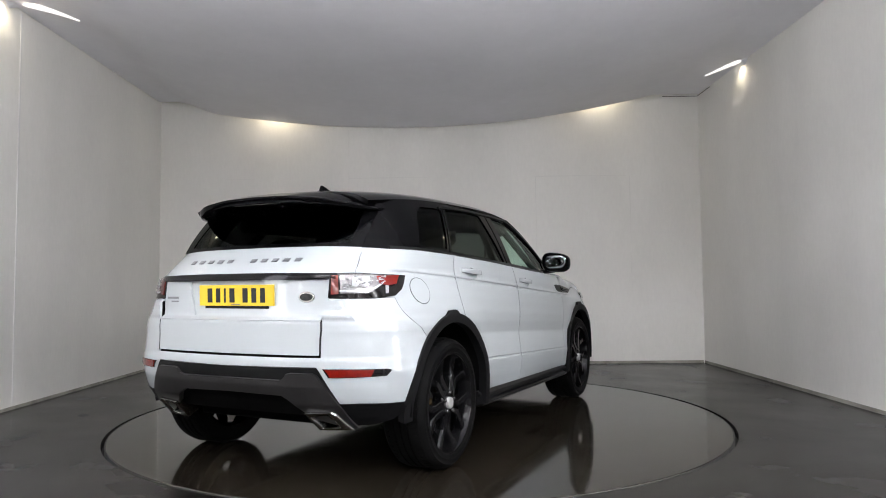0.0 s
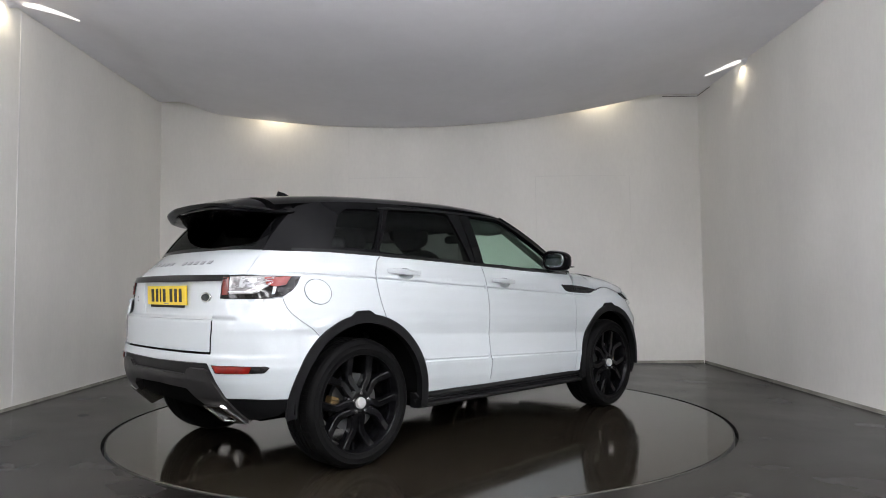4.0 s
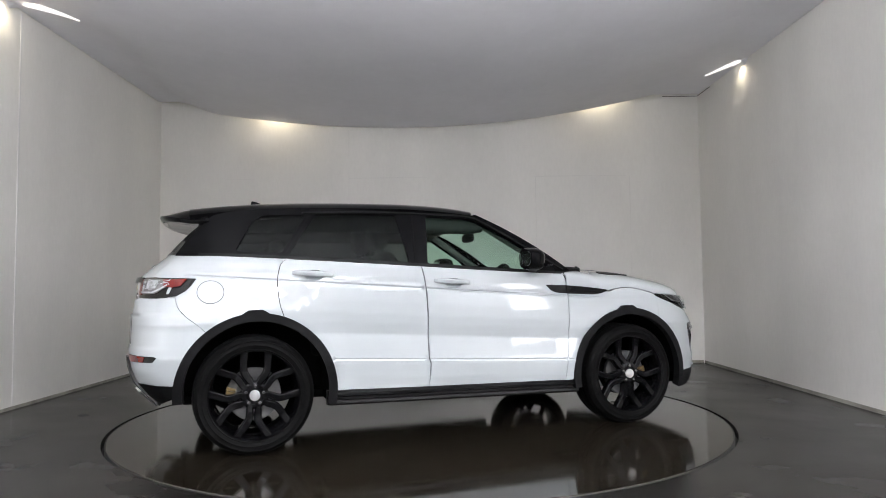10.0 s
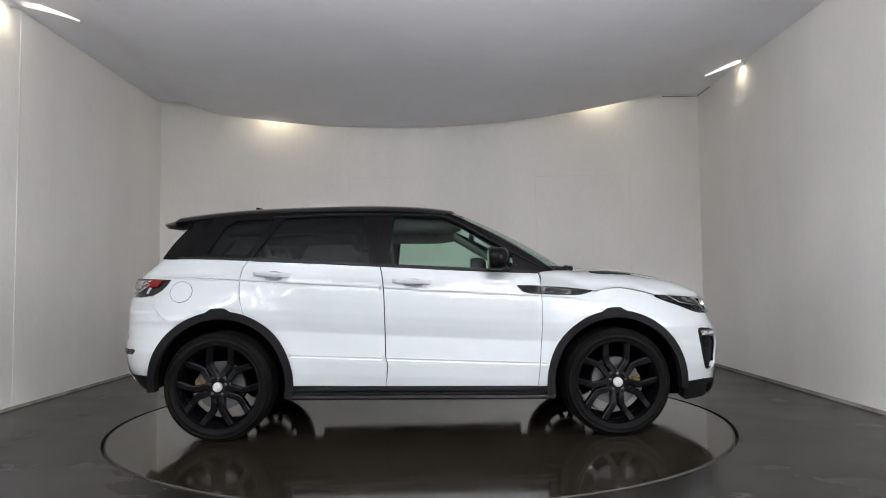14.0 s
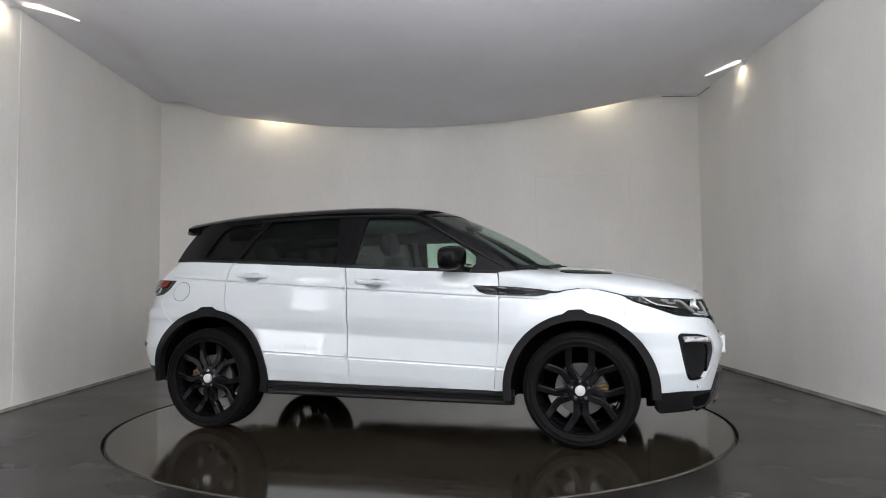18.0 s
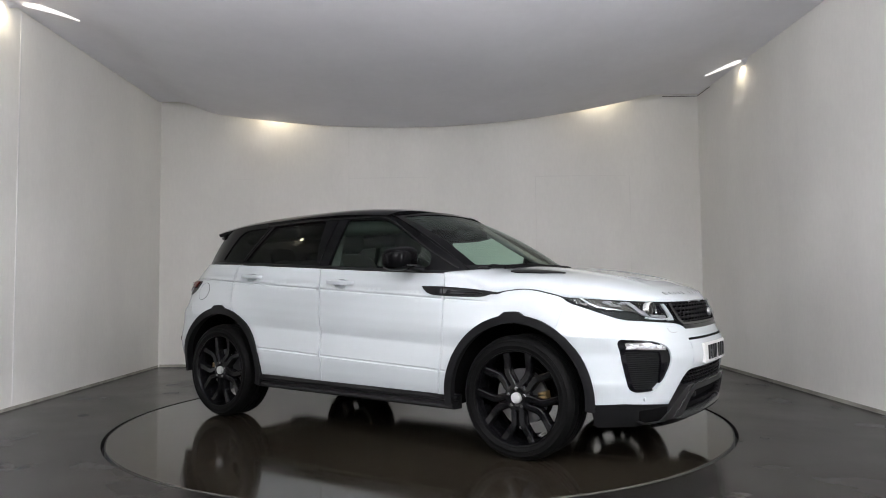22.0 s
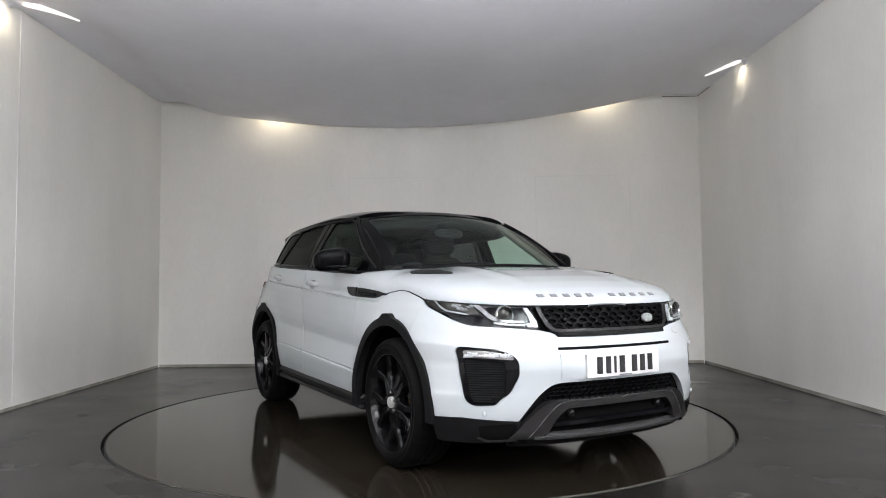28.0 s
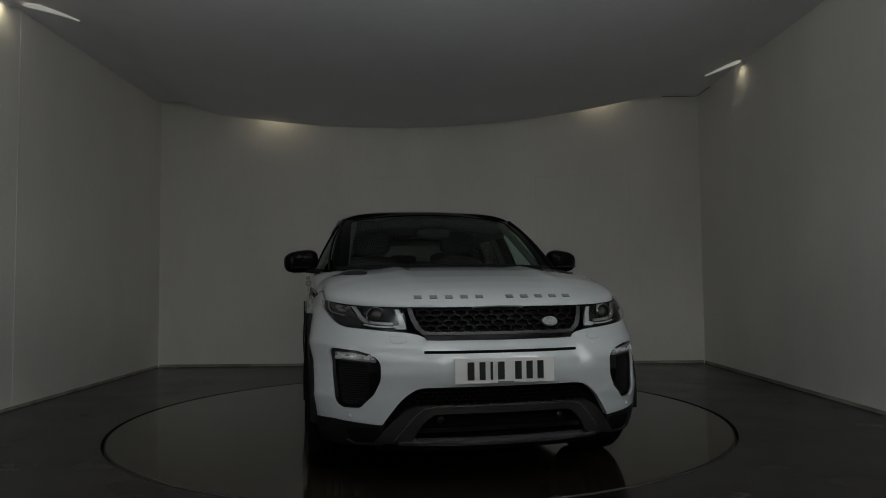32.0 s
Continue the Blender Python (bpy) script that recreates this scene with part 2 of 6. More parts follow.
def hung_fill_uplight(x, y, w, z=2.15):
    """A hung trough, added out of view, to brighten the ceiling sheet from below."""
    ob = thing("fill_trough_light", "hung fill light added out of view to brighten the ceiling", "ceiling light", "bay uplights", m=pose(x, y, z))
    part("trough", boxes(((-w / 2, -0.10, -0.045), (w / 2, 0.10, 0.035)), bevel=0.012), HALL, ob)
    part("diffuser", boxes(((-w / 2 + 0.02, -0.085, 0.036), (w / 2 - 0.02, 0.085, 0.046))), FILL_UPLIGHT, ob)
    wires(ob, x, y, w, z)
    return ob


for x in (-2.2, -0.9, 0.5, 1.85):
    hung_fill_tube(x, -4.5, 1.2)
for x in (-1.9, -0.5, 0.7, 1.6):
    hung_fill_uplight(x, -3.1, 1.1)


def wall_washer(p, q, s, z, power, off=0.032, size=0.03):
    """A small spot behind the ceiling's edge that washes down the wall."""
    at = along(p, q, s, z, off)
    d = bpy.data.lights.new("wall_washer", "SPOT")
    d.energy, d.color, d.spot_size, d.spot_blend, d.shadow_soft_size = power, (1.0, 0.86, 0.62), radians(165), 1.0, size
    ob = new("wall_washer", d)
    ob.matrix_basis = look(at, along(p, q, s, 0.0, off + 0.05))
    return tagged(ob, "small warm spot lamp washing down the wall", "lamp", "wall washers")


wall_washer(LB, RB, 1.54, 3.52, 24, 0.10, 0.05)
wall_washer(LB, RB, 5.76, 3.62, 12, 0.10, 0.05)
wall_washer(RB, RF, 1.34, 3.44, 3.8, 0.06, 0.04)
wall_washer(LF, LB, LEN_L - 3.35, 3.44, 7, 0.06, 0.04)


# soft light panels on the side walls, beside the open front
def wall_panel(p, q, s, z, w, h, glow):
    m = Matrix.Translation(along(p, q, s, z))
    d = (Vector(q) - Vector(p)).normalized()
    m = m @ Matrix.Rotation(math.atan2(d.y, d.x), 4, "Z")
    ob = thing("light_panel", "upright white lit panel fixed to the side wall", "light panel", "wall light panels", m=m)
    part("housing", boxes(((-w / 2 - 0.04, -0.07, -h / 2 - 0.04), (w / 2 + 0.04, 0.0, h / 2 + 0.04)), bevel=0.008), HALL, ob)
    part("diffuser", boxes(((-w / 2, -0.078, -h / 2), (w / 2, -0.0705, h / 2))), glow, ob)
    return ob


wall_panel(LF, LB, 1.8, 1.75, 0.6, 1.5, DIM_SOFT)
wall_panel(RB, RF, LEN_R - 1.8, 1.75, 0.6, 1.5, SOFT)


# lamplight where the ceiling sheet lifts beside a wall lamp, painted as glow
def lit_scoop(p, q, s0, s1, z, m0=0.055, m1=0.275, wide=0.045):
    """A thin glowing lens-shaped strip under the ceiling along a wall, from s0 (wide end) to s1 (point)."""
    ob = thing("lamplight_strip", "slim strip whose glow paints lamplight on the lifted ceiling", "ceiling light", "recessed wall lights")
    bm = bmesh.new()
    n = 16
    lo, hi = [], []
    for i in range(n + 1):
        t = i / n
        s = s0 + (s1 - s0) * t
        mid = m0 + (m1 - m0) * t
        w = wide * (1 - t) ** 0.8 * min(1.0, t * 9 + 0.25)
        a, b = along(p, q, s, 0, mid - w), along(p, q, s, 0, mid + w)
        za, zb = ceil_z(a.x, a.y) - 0.004 - z, ceil_z(b.x, b.y) - 0.004
        lo.append(bm.verts.new((a.x, a.y, za)))
        hi.append(bm.verts.new((b.x, b.y, zb)))
    for i in range(n):
        bm.faces.new((lo[i], lo[i + 1], hi[i + 1], hi[i]))
    part("trough", bm, SCOOP, ob, "strip glowing in place of lamplight")
    bm = bmesh.new()
    pts = [along(p, q, s0 + (s1 - s0) * t, 0, 0.0) for t in (-0.14, 0.0, 0.1, 0.25)]
    edge = [(v.x, v.y, 3.475 - d) for v, d in zip(pts, (0.0, 0.055, 0.05, 0.0))]
    inn = [along(p, q, s0 + (s1 - s0) * t, 0, 0.05) for t in (-0.14, 0.0, 0.1, 0.25)]
    a = [bm.verts.new((v[0], v[1], v[2])) for v in edge]
    b = [bm.verts.new((v.x, v.y, ceil_z(v.x, v.y) - 0.002)) for v in inn]
    c = [bm.verts.new((v.x, v.y, ceil_z(v.x, v.y) + 0.02)) for v in pts]
    for i in range(3):
        bm.faces.new((a[i], a[i + 1], b[i + 1], b[i]))
        bm.faces.new((c[i], c[i + 1], a[i + 1], a[i]))
    part("lip", bm, CEIL, ob)
    return ob


SCOOP = mat("scoop_lamplight_glow", (0.9, 0.88, 0.84), 0.5, emit=(1.0, 0.97, 0.92), estr=1.1)
lit_scoop(RB, RF, 1.42, 0.88, 0.012, 0.055, 0.235, 0.038)
lit_scoop(LF, LB, LEN_L - 3.23, LEN_L - 2.88, 0.012, 0.14, 0.42, 0.07)


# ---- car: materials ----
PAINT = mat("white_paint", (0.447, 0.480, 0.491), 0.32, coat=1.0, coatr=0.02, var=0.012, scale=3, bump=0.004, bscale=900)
BLACK_PAINT = mat("black_paint", (0.003, 0.003, 0.0034), 0.07, spec=0.085, var=0.1, scale=4)
PIANO = mat("piano_black", (0.004, 0.004, 0.005), 0.09, spec=0.28, var=0.1, scale=8)
PLASTIC = mat("black_plastic", (0.007, 0.007, 0.0075), 0.55, spec=0.14, var=0.12, scale=9, bump=0.05, bscale=500)
SATIN = mat("satin_black", (0.006, 0.006, 0.0063), 0.38, spec=0.2, var=0.1, scale=6, bump=0.01, bscale=300)
SKID = mat("dark_grey_metal", (0.062, 0.060, 0.060), 0.36, metal=0.8, var=0.08, scale=8, rvar=0.06)
CHROME = mat("chrome", (0.58, 0.58, 0.57), 0.16, metal=1.0, var=0.06, scale=9, rvar=0.05)
SILVER = mat("silver_trim", (0.42, 0.43, 0.44), 0.30, metal=0.8, var=0.06, scale=20)
LETTER = mat("letter_grey", (0.20, 0.205, 0.215), 0.32, metal=0.6, var=0.05, scale=30)
GRILLE_BLACK = mat("grille_black", (0.003, 0.003, 0.0034), 0.32, spec=0.09, var=0.1, scale=12)
INSIDE = mat("inner_shell", (0.004, 0.004, 0.004), 0.85, spec=0.05, var=0.2, scale=6)
TYRE = mat("tyre_rubber", (0.0045, 0.0045, 0.0045), 0.55, spec=0.06, var=0.2, scale=14, bump=0.08, bscale=220, rvar=0.08)
RIM = mat("gloss_black_alloy", (0.0035, 0.0035, 0.004), 0.12, spec=0.26, var=0.15, scale=10)
DISC = mat("brake_steel", (0.15, 0.15, 0.15), 0.34, metal=0.9, var=0.15, scale=12, stretch=(1, 1, 1))
CALIPER = mat("caliper_gold", (0.15, 0.10, 0.04), 0.5, metal=0.4, var=0.25, scale=25)
RED = mat("red_lens", (0.17, 0.007, 0.004), 0.12, coat=0.4, var=0.15, scale=40)
CLEAR_LENS = mat("clear_lens", (0.25, 0.24, 0.24), 0.2, metal=0.4, coat=0.5, var=0.18, scale=45, bump=0.10, bscale=90)
DULL_RED = mat("dull_red_lens", (0.13, 0.022, 0.017), 0.15, coat=0.3, var=0.25, scale=40)
STRIP = mat("light_guide", (0.22, 0.22, 0.225), 0.3, metal=0.3, coat=0.4, var=0.12, scale=40)
GREY_LENS = mat("grey_lens", (0.022, 0.020, 0.018), 0.15, metal=0.2, coat=0.3, var=0.2, scale=30)
SMOKE = mat("smoked_lens", (0.010, 0.009, 0.009), 0.08, spec=0.3, coat=0.2, var=0.2, scale=20)
DRL = mat("lamp_white", (0.42, 0.43, 0.44), 0.22, coat=1.0, var=0.2, scale=60, bump=0.2, bscale=120)
REFLECT = mat("lamp_reflector", (0.060, 0.057, 0.052), 0.28, metal=0.9, var=0.3, scale=30)
YELLOW = mat("plate_yellow", (0.80, 0.56, 0.02), 0.35, coat=0.6, var=0.04, scale=12)
PLATE = mat("plate_white", (0.62, 0.62, 0.61), 0.35, coat=0.6, var=0.03, scale=12)
MIRROR = mat("mirror_silver", (0.30, 0.31, 0.32), 0.03, metal=1.0, var=0.03, scale=5)
INK = mat("plate_black", (0.012, 0.012, 0.013), 0.4)
DASH = mat("dash_plastic", (0.009, 0.009, 0.0095), 0.6, var=0.1, scale=14, bump=0.08, bscale=180)
SEAT = mat("seat_leather", (0.0045, 0.0045, 0.0044), 0.5, var=0.12, scale=9, bump=0.06, bscale=140)
PALE = mat("pale_trim", (0.10, 0.105, 0.098), 0.7, var=0.06, scale=8, bump=0.04, bscale=160)
TAN = mat("tan_leather", (0.017, 0.013, 0.010), 0.5, var=0.12, scale=9, bump=0.06, bscale=140)
CREAM = mat("grey_trim", (0.034, 0.032, 0.030), 0.6, var=0.06, scale=8, bump=0.04, bscale=160)
LINER = mat("roof_lining", (0.014, 0.014, 0.0135), 0.85, var=0.06, scale=10)


def glass(name, tint, rough=0.0, gloss=1.0):
    """Thin tinted window glass: gloss over a tinted clear sheet."""
    m = bpy.data.materials.new(name)
    m.use_nodes = True
    nt = m.node_tree
    nt.nodes.clear()
    out = nt.nodes.new("ShaderNodeOutputMaterial")
    mix = nt.nodes.new("ShaderNodeMixShader")
    clear = nt.nodes.new("ShaderNodeBsdfTransparent")
    clear.inputs["Color"].default_value = (*tint, 1)
    gl = nt.nodes.new("ShaderNodeBsdfGlossy")
    gl.inputs["Roughness"].default_value = rough
    gl.inputs["Color"].default_value = (0.9, 0.95, 0.92, 1)
    lw = nt.nodes.new("ShaderNodeLayerWeight")
    lw.inputs["Blend"].default_value = 0.5
    up5 = nt.nodes.new("ShaderNodeMath")
    up5.operation = "POWER"
    up5.inputs[1].default_value = 4.5
    fr = nt.nodes.new("ShaderNodeMath")
    fr.operation = "MULTIPLY_ADD"
    fr.inputs[1].default_value, fr.inputs[2].default_value = 0.85 * gloss, 0.045 * gloss
    nt.links.new(lw.outputs["Facing"], up5.inputs[0])
    nt.links.new(up5.outputs[0], fr.inputs[0])
    nt.links.new(fr.outputs[0], mix.inputs[0])
    nt.links.new(clear.outputs[0], mix.inputs[1])
    nt.links.new(gl.outputs[0], mix.inputs[2])
    nt.links.new(mix.outputs[0], out.inputs["Surface"])
    return m


GLASS = glass("green_glass", (0.66, 0.83, 0.73), 0.0, 0.45)
SCREEN = glass("screen_glass", (0.70, 0.83, 0.77), 0.0, 0.7)
PRIVACY = glass("privacy_glass", (0.11, 0.115, 0.11), 0.0, 0.30)
QUARTER_GLASS = glass("dark_privacy_glass", (0.05, 0.05, 0.05), 0.0, 0.28)
LENS = glass("lamp_glass", (0.9, 0.92, 0.92), 0.0, 0.2)


# ---- car: surface tables ----
class Table:
    """A curve through given (key, value) pairs, rounded by a width."""
    def __init__(self, pairs, width=0.0):
        k = np.array([p[0] for p in pairs], float)
        v = np.array([p[1] for p in pairs], float)
        self.lo, self.hi, self.n = k[0] - 0.5, k[-1] + 0.5, 2400
        g = np.linspace(self.lo, self.hi, self.n + 1)
        e0 = (v[1] - v[0]) / (k[1] - k[0])
        e1 = (v[-1] - v[-2]) / (k[-1] - k[-2])
        f = np.interp(g, k, v)
        f = np.where(g < k[0], v[0] + e0 * (g - k[0]), np.where(g > k[-1], v[-1] + e1 * (g - k[-1]), f))
        if width:
            h = g[1] - g[0]
            m = max(1, int(width / h))
            ker = np.hanning(2 * m + 3)
            ker /= ker.sum()
            pad = np.concatenate([f[0] + (f[1] - f[0]) * np.arange(-(m + 1), 0), f, f[-1] + (f[-1] - f[-2]) * np.arange(1, m + 2)])
            f = np.convolve(pad, ker, "valid")
        self.f = f.tolist()
        self.k = self.n / (self.hi - self.lo)

    def __call__(self, x):
        a = (x - self.lo) * self.k
        i = int(a)
        if i < 0:
            i, a = 0, 0.0
        if i >= self.n:
            return self.f[-1]
        b = a - i
        return self.f[i] * (1 - b) + self.f[i + 1] * b


XF0, XR0 = 1.40, -1.15
NOSE = Table([(0.18, 2.10), (0.24, 2.155), (0.28, 2.180), (0.36, 2.195), (0.44, 2.205), (0.52, 2.215), (0.60, 2.232), (0.66, 2.222), (0.72, 2.195), (0.78, 2.165), (0.84, 2.145), (0.90, 2.125), (0.95, 2.10), (1.02, 2.04)], 0.03)
STERN = Table([(0.30, -1.93), (0.36, -2.00), (0.44, -2.065), (0.52, -2.090), (0.60, -2.100), (0.650, -2.100), (0.668, -2.094), (0.846, -2.092), (0.864, -2.062), (0.90, -2.056), (1.06, -2.052), (1.085, -2.045), (1.12, -2.005), (1.17, -1.945), (1.235, -1.865)], 0.012)
WAIST = Table([(0.26, 0.885), (0.34, 0.903), (0.42, 0.920), (0.525, 0.931), (0.545, 0.926), (0.62, 0.918), (0.690, 0.911), (0.705, 0.913), (0.76, 0.921), (0.82, 0.925), (0.90, 0.922), (0.985, 0.914), (1.00, 0.909), (1.06, 0.901), (1.12, 0.886), (1.16, 0.870), (1.22, 0.845)], 0.012)


def level(x, z):
    """Height on the flank along its creases, which fall towards the front."""
    k = 0.041 + 0.022 * min(1.0, max(0.0, (z - 0.5) / 0.5))
    return z + (min(1.15, max(-1.7, x)) + 0.22) * k


def crease_z(x, q):
    return bysearch(lambda z: level(x, z), 0.2, 1.4, q)


def half_width(x, z):
    q = level(x, z)
    w = WAIST(q)
    if -1.75 < x < 1.15:
        fade = min(1.0, (1.15 - x) / 0.15)
        w -= fade * 0.006 * math.exp(-((q - 0.998) / 0.0045) ** 2)
        w += fade * 0.003 * math.exp(-((q - 1.010) / 0.007) ** 2)
    if -0.92 < x < 0.86:
        w -= 0.007 * min(1.0, (x + 0.92) / 0.1, (0.86 - x) / 0.04) * math.exp(-((q - 0.533) / 0.0045) ** 2)
    if x < -0.6 and z > 0.8:
        w -= 0.085 * (x + 0.6) ** 2 * min(1.0, (z - 0.8) / 0.3)
    if x > 0.8 and z > 0.72:
        w -= 0.10 * (x - 0.8) * min(1.0, (z - 0.72) / 0.28)
    for c in (-1.31, 1.33):
        d = math.hypot(x - c, z - 0.40)
        if 0.3 < d < 0.85:
            w += 0.011 * math.exp(-((d - 0.47) / 0.10) ** 2)
    return w


def corner_table(L, w, p, q):
    """Turns way along a rounded corner (0 to 1) into its angle."""
    a = math.pi / 2 * np.linspace(0, 1, 8001) ** 3
    x, y = L * np.sin(a) ** (2 / p), w * np.abs(np.cos(a)) ** (2 / q)
    d = np.concatenate([[0], np.cumsum(np.hypot(np.diff(x), np.diff(y)))])
    t = np.linspace(0, 1, 2001)
    return d[-1], np.interp(t * d[-1], d, a).tolist()


NOSE_WAY, NOSE_A = corner_table(0.80, 0.88, 2.9, 2.8)
STERN_WAY, STERN_A = corner_table(0.92, 0.90, 6.0, 3.0)


def corner_angle(tab, t):
    t = min(1.0, max(0.0, t)) * 2000
    i = min(1999, int(t))
    return tab[i] + (tab[i + 1] - tab[i]) * (t - i)


def hull(s, z):
    """The lower body's skin, its right half. Along the side s is x; past XF0 and XR0 it runs round to the middle."""
    if XR0 <= s <= XF0:
        return Vector((s, -half_width(s, z), z))
    if s > XF0:
        a = corner_angle(NOSE_A, (s - XF0) / NOSE_WAY)
        L = NOSE(z) - XF0
        x = XF0 + L * math.sin(a) ** (2 / 2.9)
        return Vector((x, -half_width(min(x, 1.9), z) * max(0.0, math.cos(a)) ** (2 / 2.8), z))
    a = corner_angle(STERN_A, (XR0 - s) / STERN_WAY)
    L = STERN(z) - XR0
    x = XR0 + L * math.sin(a) ** (2 / 6.0)
    y = half_width(max(x, -1.75), z) * max(0.0, math.cos(a)) ** (2 / 3.0)
    if 0.848 < z < 0.956 and x < -1.90:
        k = min(1.0, max(0.0, (y - 0.5575 - max(0.0, z - 0.86) * 0.205) / 0.0012)) * min(1.0, (-1.90 - x) / 0.08)
        x -= 0.030 * k * min(1.0, (0.956 - z) / 0.006) * min(1.0, (z - 0.848) / 0.016)
    return Vector((x, -y, z))


def bysearch(fn, lo, hi, target):
    for _ in range(40):
        mid = (lo + hi) / 2
        if (fn(mid) < target) == (fn(hi) > fn(lo)):
            lo = mid
        else:
            hi = mid
    return (lo + hi) / 2


def X(x, z):
    """Skin place on the side from x and z."""
    if XR0 <= x <= XF0:
        return (x, z)
    if x > XF0:
        return (bysearch(lambda s: hull(s, z).x, XF0, XF0 + NOSE_WAY * 0.9995, x), z)
    return (bysearch(lambda s: hull(s, z).x, XR0 - STERN_WAY * 0.9995, XR0, x), z)


def F(y, z):
    """Skin place on the front from the distance y off the middle, and z."""
    return (bysearch(lambda s: -hull(s, z).y, XF0, XF0 + NOSE_WAY, abs(y)) if y else XF0 + NOSE_WAY, z)


def B(y, z):
    """Skin place on the back from the distance y off the middle, and z."""
    return (bysearch(lambda s: -hull(s, z).y, XR0 - STERN_WAY, XR0, abs(y)) if y else XR0 - STERN_WAY, z)


BELT = Table([(-1.85, 1.226), (-1.77, 1.222), (-1.49, 1.216), (-1.31, 1.208), (-0.94, 1.190), (-0.565, 1.171), (-0.187, 1.150), (0.195, 1.128), (0.58, 1.110), (0.95, 1.094)], 0.05)
BELT_Y = Table([(-1.88, 0.590), (-1.80, 0.638), (-1.70, 0.698), (-1.60, 0.750), (-1.5, 0.790), (-1.35, 0.818), (-1.2, 0.834), (-0.6, 0.858), (0.0, 0.864), (0.5, 0.848), (0.8, 0.81), (1.0, 0.755)], 0.20)


def side_glass(x, z):
    """The upper side, leaning in above the belt."""
    d = z - BELT(x)
    return Vector((x, -(BELT_Y(x) - 0.40 * d - 0.33 * d * d), z))


CROWN = Table([(-2.0, 1.500), (-1.9, 1.524), (-1.74, 1.552), (-1.53, 1.577), (-1.31, 1.597), (-1.09, 1.610), (-0.82, 1.619), (-0.55, 1.624), (-0.28, 1.625), (-0.05, 1.617), (0.13, 1.602), (0.25, 1.585), (0.4, 1.54)], 0.08)
RAIL_Y = Table([(-2.0, 0.58), (-1.8, 0.615), (-1.5, 0.645), (-1.0, 0.665), (-0.3, 0.675), (0.1, 0.668), (0.4, 0.655)], 0.1)


def roof_skin(x, v):
    """The roof from rail (v = -1) to rail (1)."""
    a = abs(v)
    return Vector((x, RAIL_Y(x) * v, CROWN(x) - 0.028 * a ** 2 - 0.047 * a ** 7))


def screen_skin(u, v):
    """The windscreen: u across (-1 to 1), v from foot (0) to head (1)."""
    foot = Vector((1.185 - 0.265 * abs(u) ** 2.2, 0.745 * u, 1.105))
    head = Vector((0.292 - 0.10 * abs(u) ** 2.4, 0.655 * u, 1.577 - 0.056 * u * u))
    p = foot.lerp(head, v)
    bow = 0.035 * 4 * v * (1 - v)
    return p + Vector((0.45, 0, 0.89)) * bow


SIDE_END = [(-1.80, 1.226), (-1.74, 1.31), (-1.66, 1.40), (-1.60, 1.462), (-1.55, 1.502)]   # the upper side's rear edge


def rear_edge(v):
    """The upper side's rear edge, from the belt (0) to the roof (1)."""
    k = min(3.9999, max(0.0, v * 4))
    a, b = SIDE_END[int(k)], SIDE_END[int(k) + 1]
    k -= int(k)
    return side_glass(a[0] + (b[0] - a[0]) * k, a[1] + (b[1] - a[1]) * k)


def rear_screen_skin(u, v):
    """The rear window, which meets the upper sides: u across, v from foot (0) to head (1)."""
    c = Vector((-1.872, 0, 1.236)).lerp(Vector((-1.585, 0, 1.495)), v) + Vector((-0.6, 0, 0.6)) * 0.02 * 4 * v * (1 - v)
    e = rear_edge(v)
    a = min(1.0, abs(u))
    return Vector((c.x + (e.x - c.x) * a ** 3.0, -e.y * u, c.z + (e.z - c.z) * a * a))


# ---- car: panels cut from those skins ----
from mathutils.geometry import delaunay_2d_cdt


def rounded(pts, n=6, closed=False):
    """A smooth curve through pts."""
    out = []
    m = len(pts)
    for i in range(m if closed else m - 1):
        p0 = pts[i - 1] if (closed or i) else pts[0]
        p1, p2 = pts[i], pts[(i + 1) % m]
        p3 = pts[(i + 2) % m] if (closed or i + 2 < m) else p2
        for k in range(n):
            t = k / n
            out.append(tuple(0.5 * (2 * b + (c - a) * t + (2 * a - 5 * b + 4 * c - d) * t * t + (3 * b - a - 3 * c + d) * t ** 3)
                             for a, b, c, d in zip(p0, p1, p2, p3)))
    if not closed:
        out.append(tuple(pts[-1]))
    return out


def arc(cx, cz, r, a0, a1, n=24, rx=None):
    return [(cx + (rx or r) * math.cos(radians(a0 + (a1 - a0) * i / n)), cz + r * math.sin(radians(a0 + (a1 - a0) * i / n))) for i in range(n + 1)]


def soften(poly, r, n=4):
    """Round every corner of a polygon by r."""
    out = []
    m = len(poly)
    for i in range(m):
        a, b, c = (Vector(poly[i - 1]), Vector(poly[i]), Vector(poly[(i + 1) % m]))
        d0, d1 = (a - b), (c - b)
        k0, k1 = min(r, d0.length * 0.45), min(r, d1.length * 0.45)
        p, q = b + d0.normalized() * k0, b + d1.normalized() * k1
        for j in range(n + 1):
            t = j / n
            out.append(tuple(p * (1 - t) ** 2 + b * 2 * t * (1 - t) + q * t * t))
    return out


def inside(pts, poly):
    px, py = pts[:, 0], pts[:, 1]
    q = np.array(poly)
    res = np.zeros(len(pts), bool)
    j = len(q) - 1
    for i in range(len(q)):
        yi, yj, xi, xj = q[i, 1], q[j, 1], q[i, 0], q[j, 0]
        if yi != yj:
            c = ((yi > py) != (yj > py)) & (px < (xj - xi) * (py - yi) / (yj - yi) + xi)
            res ^= c
        j = i
    return res


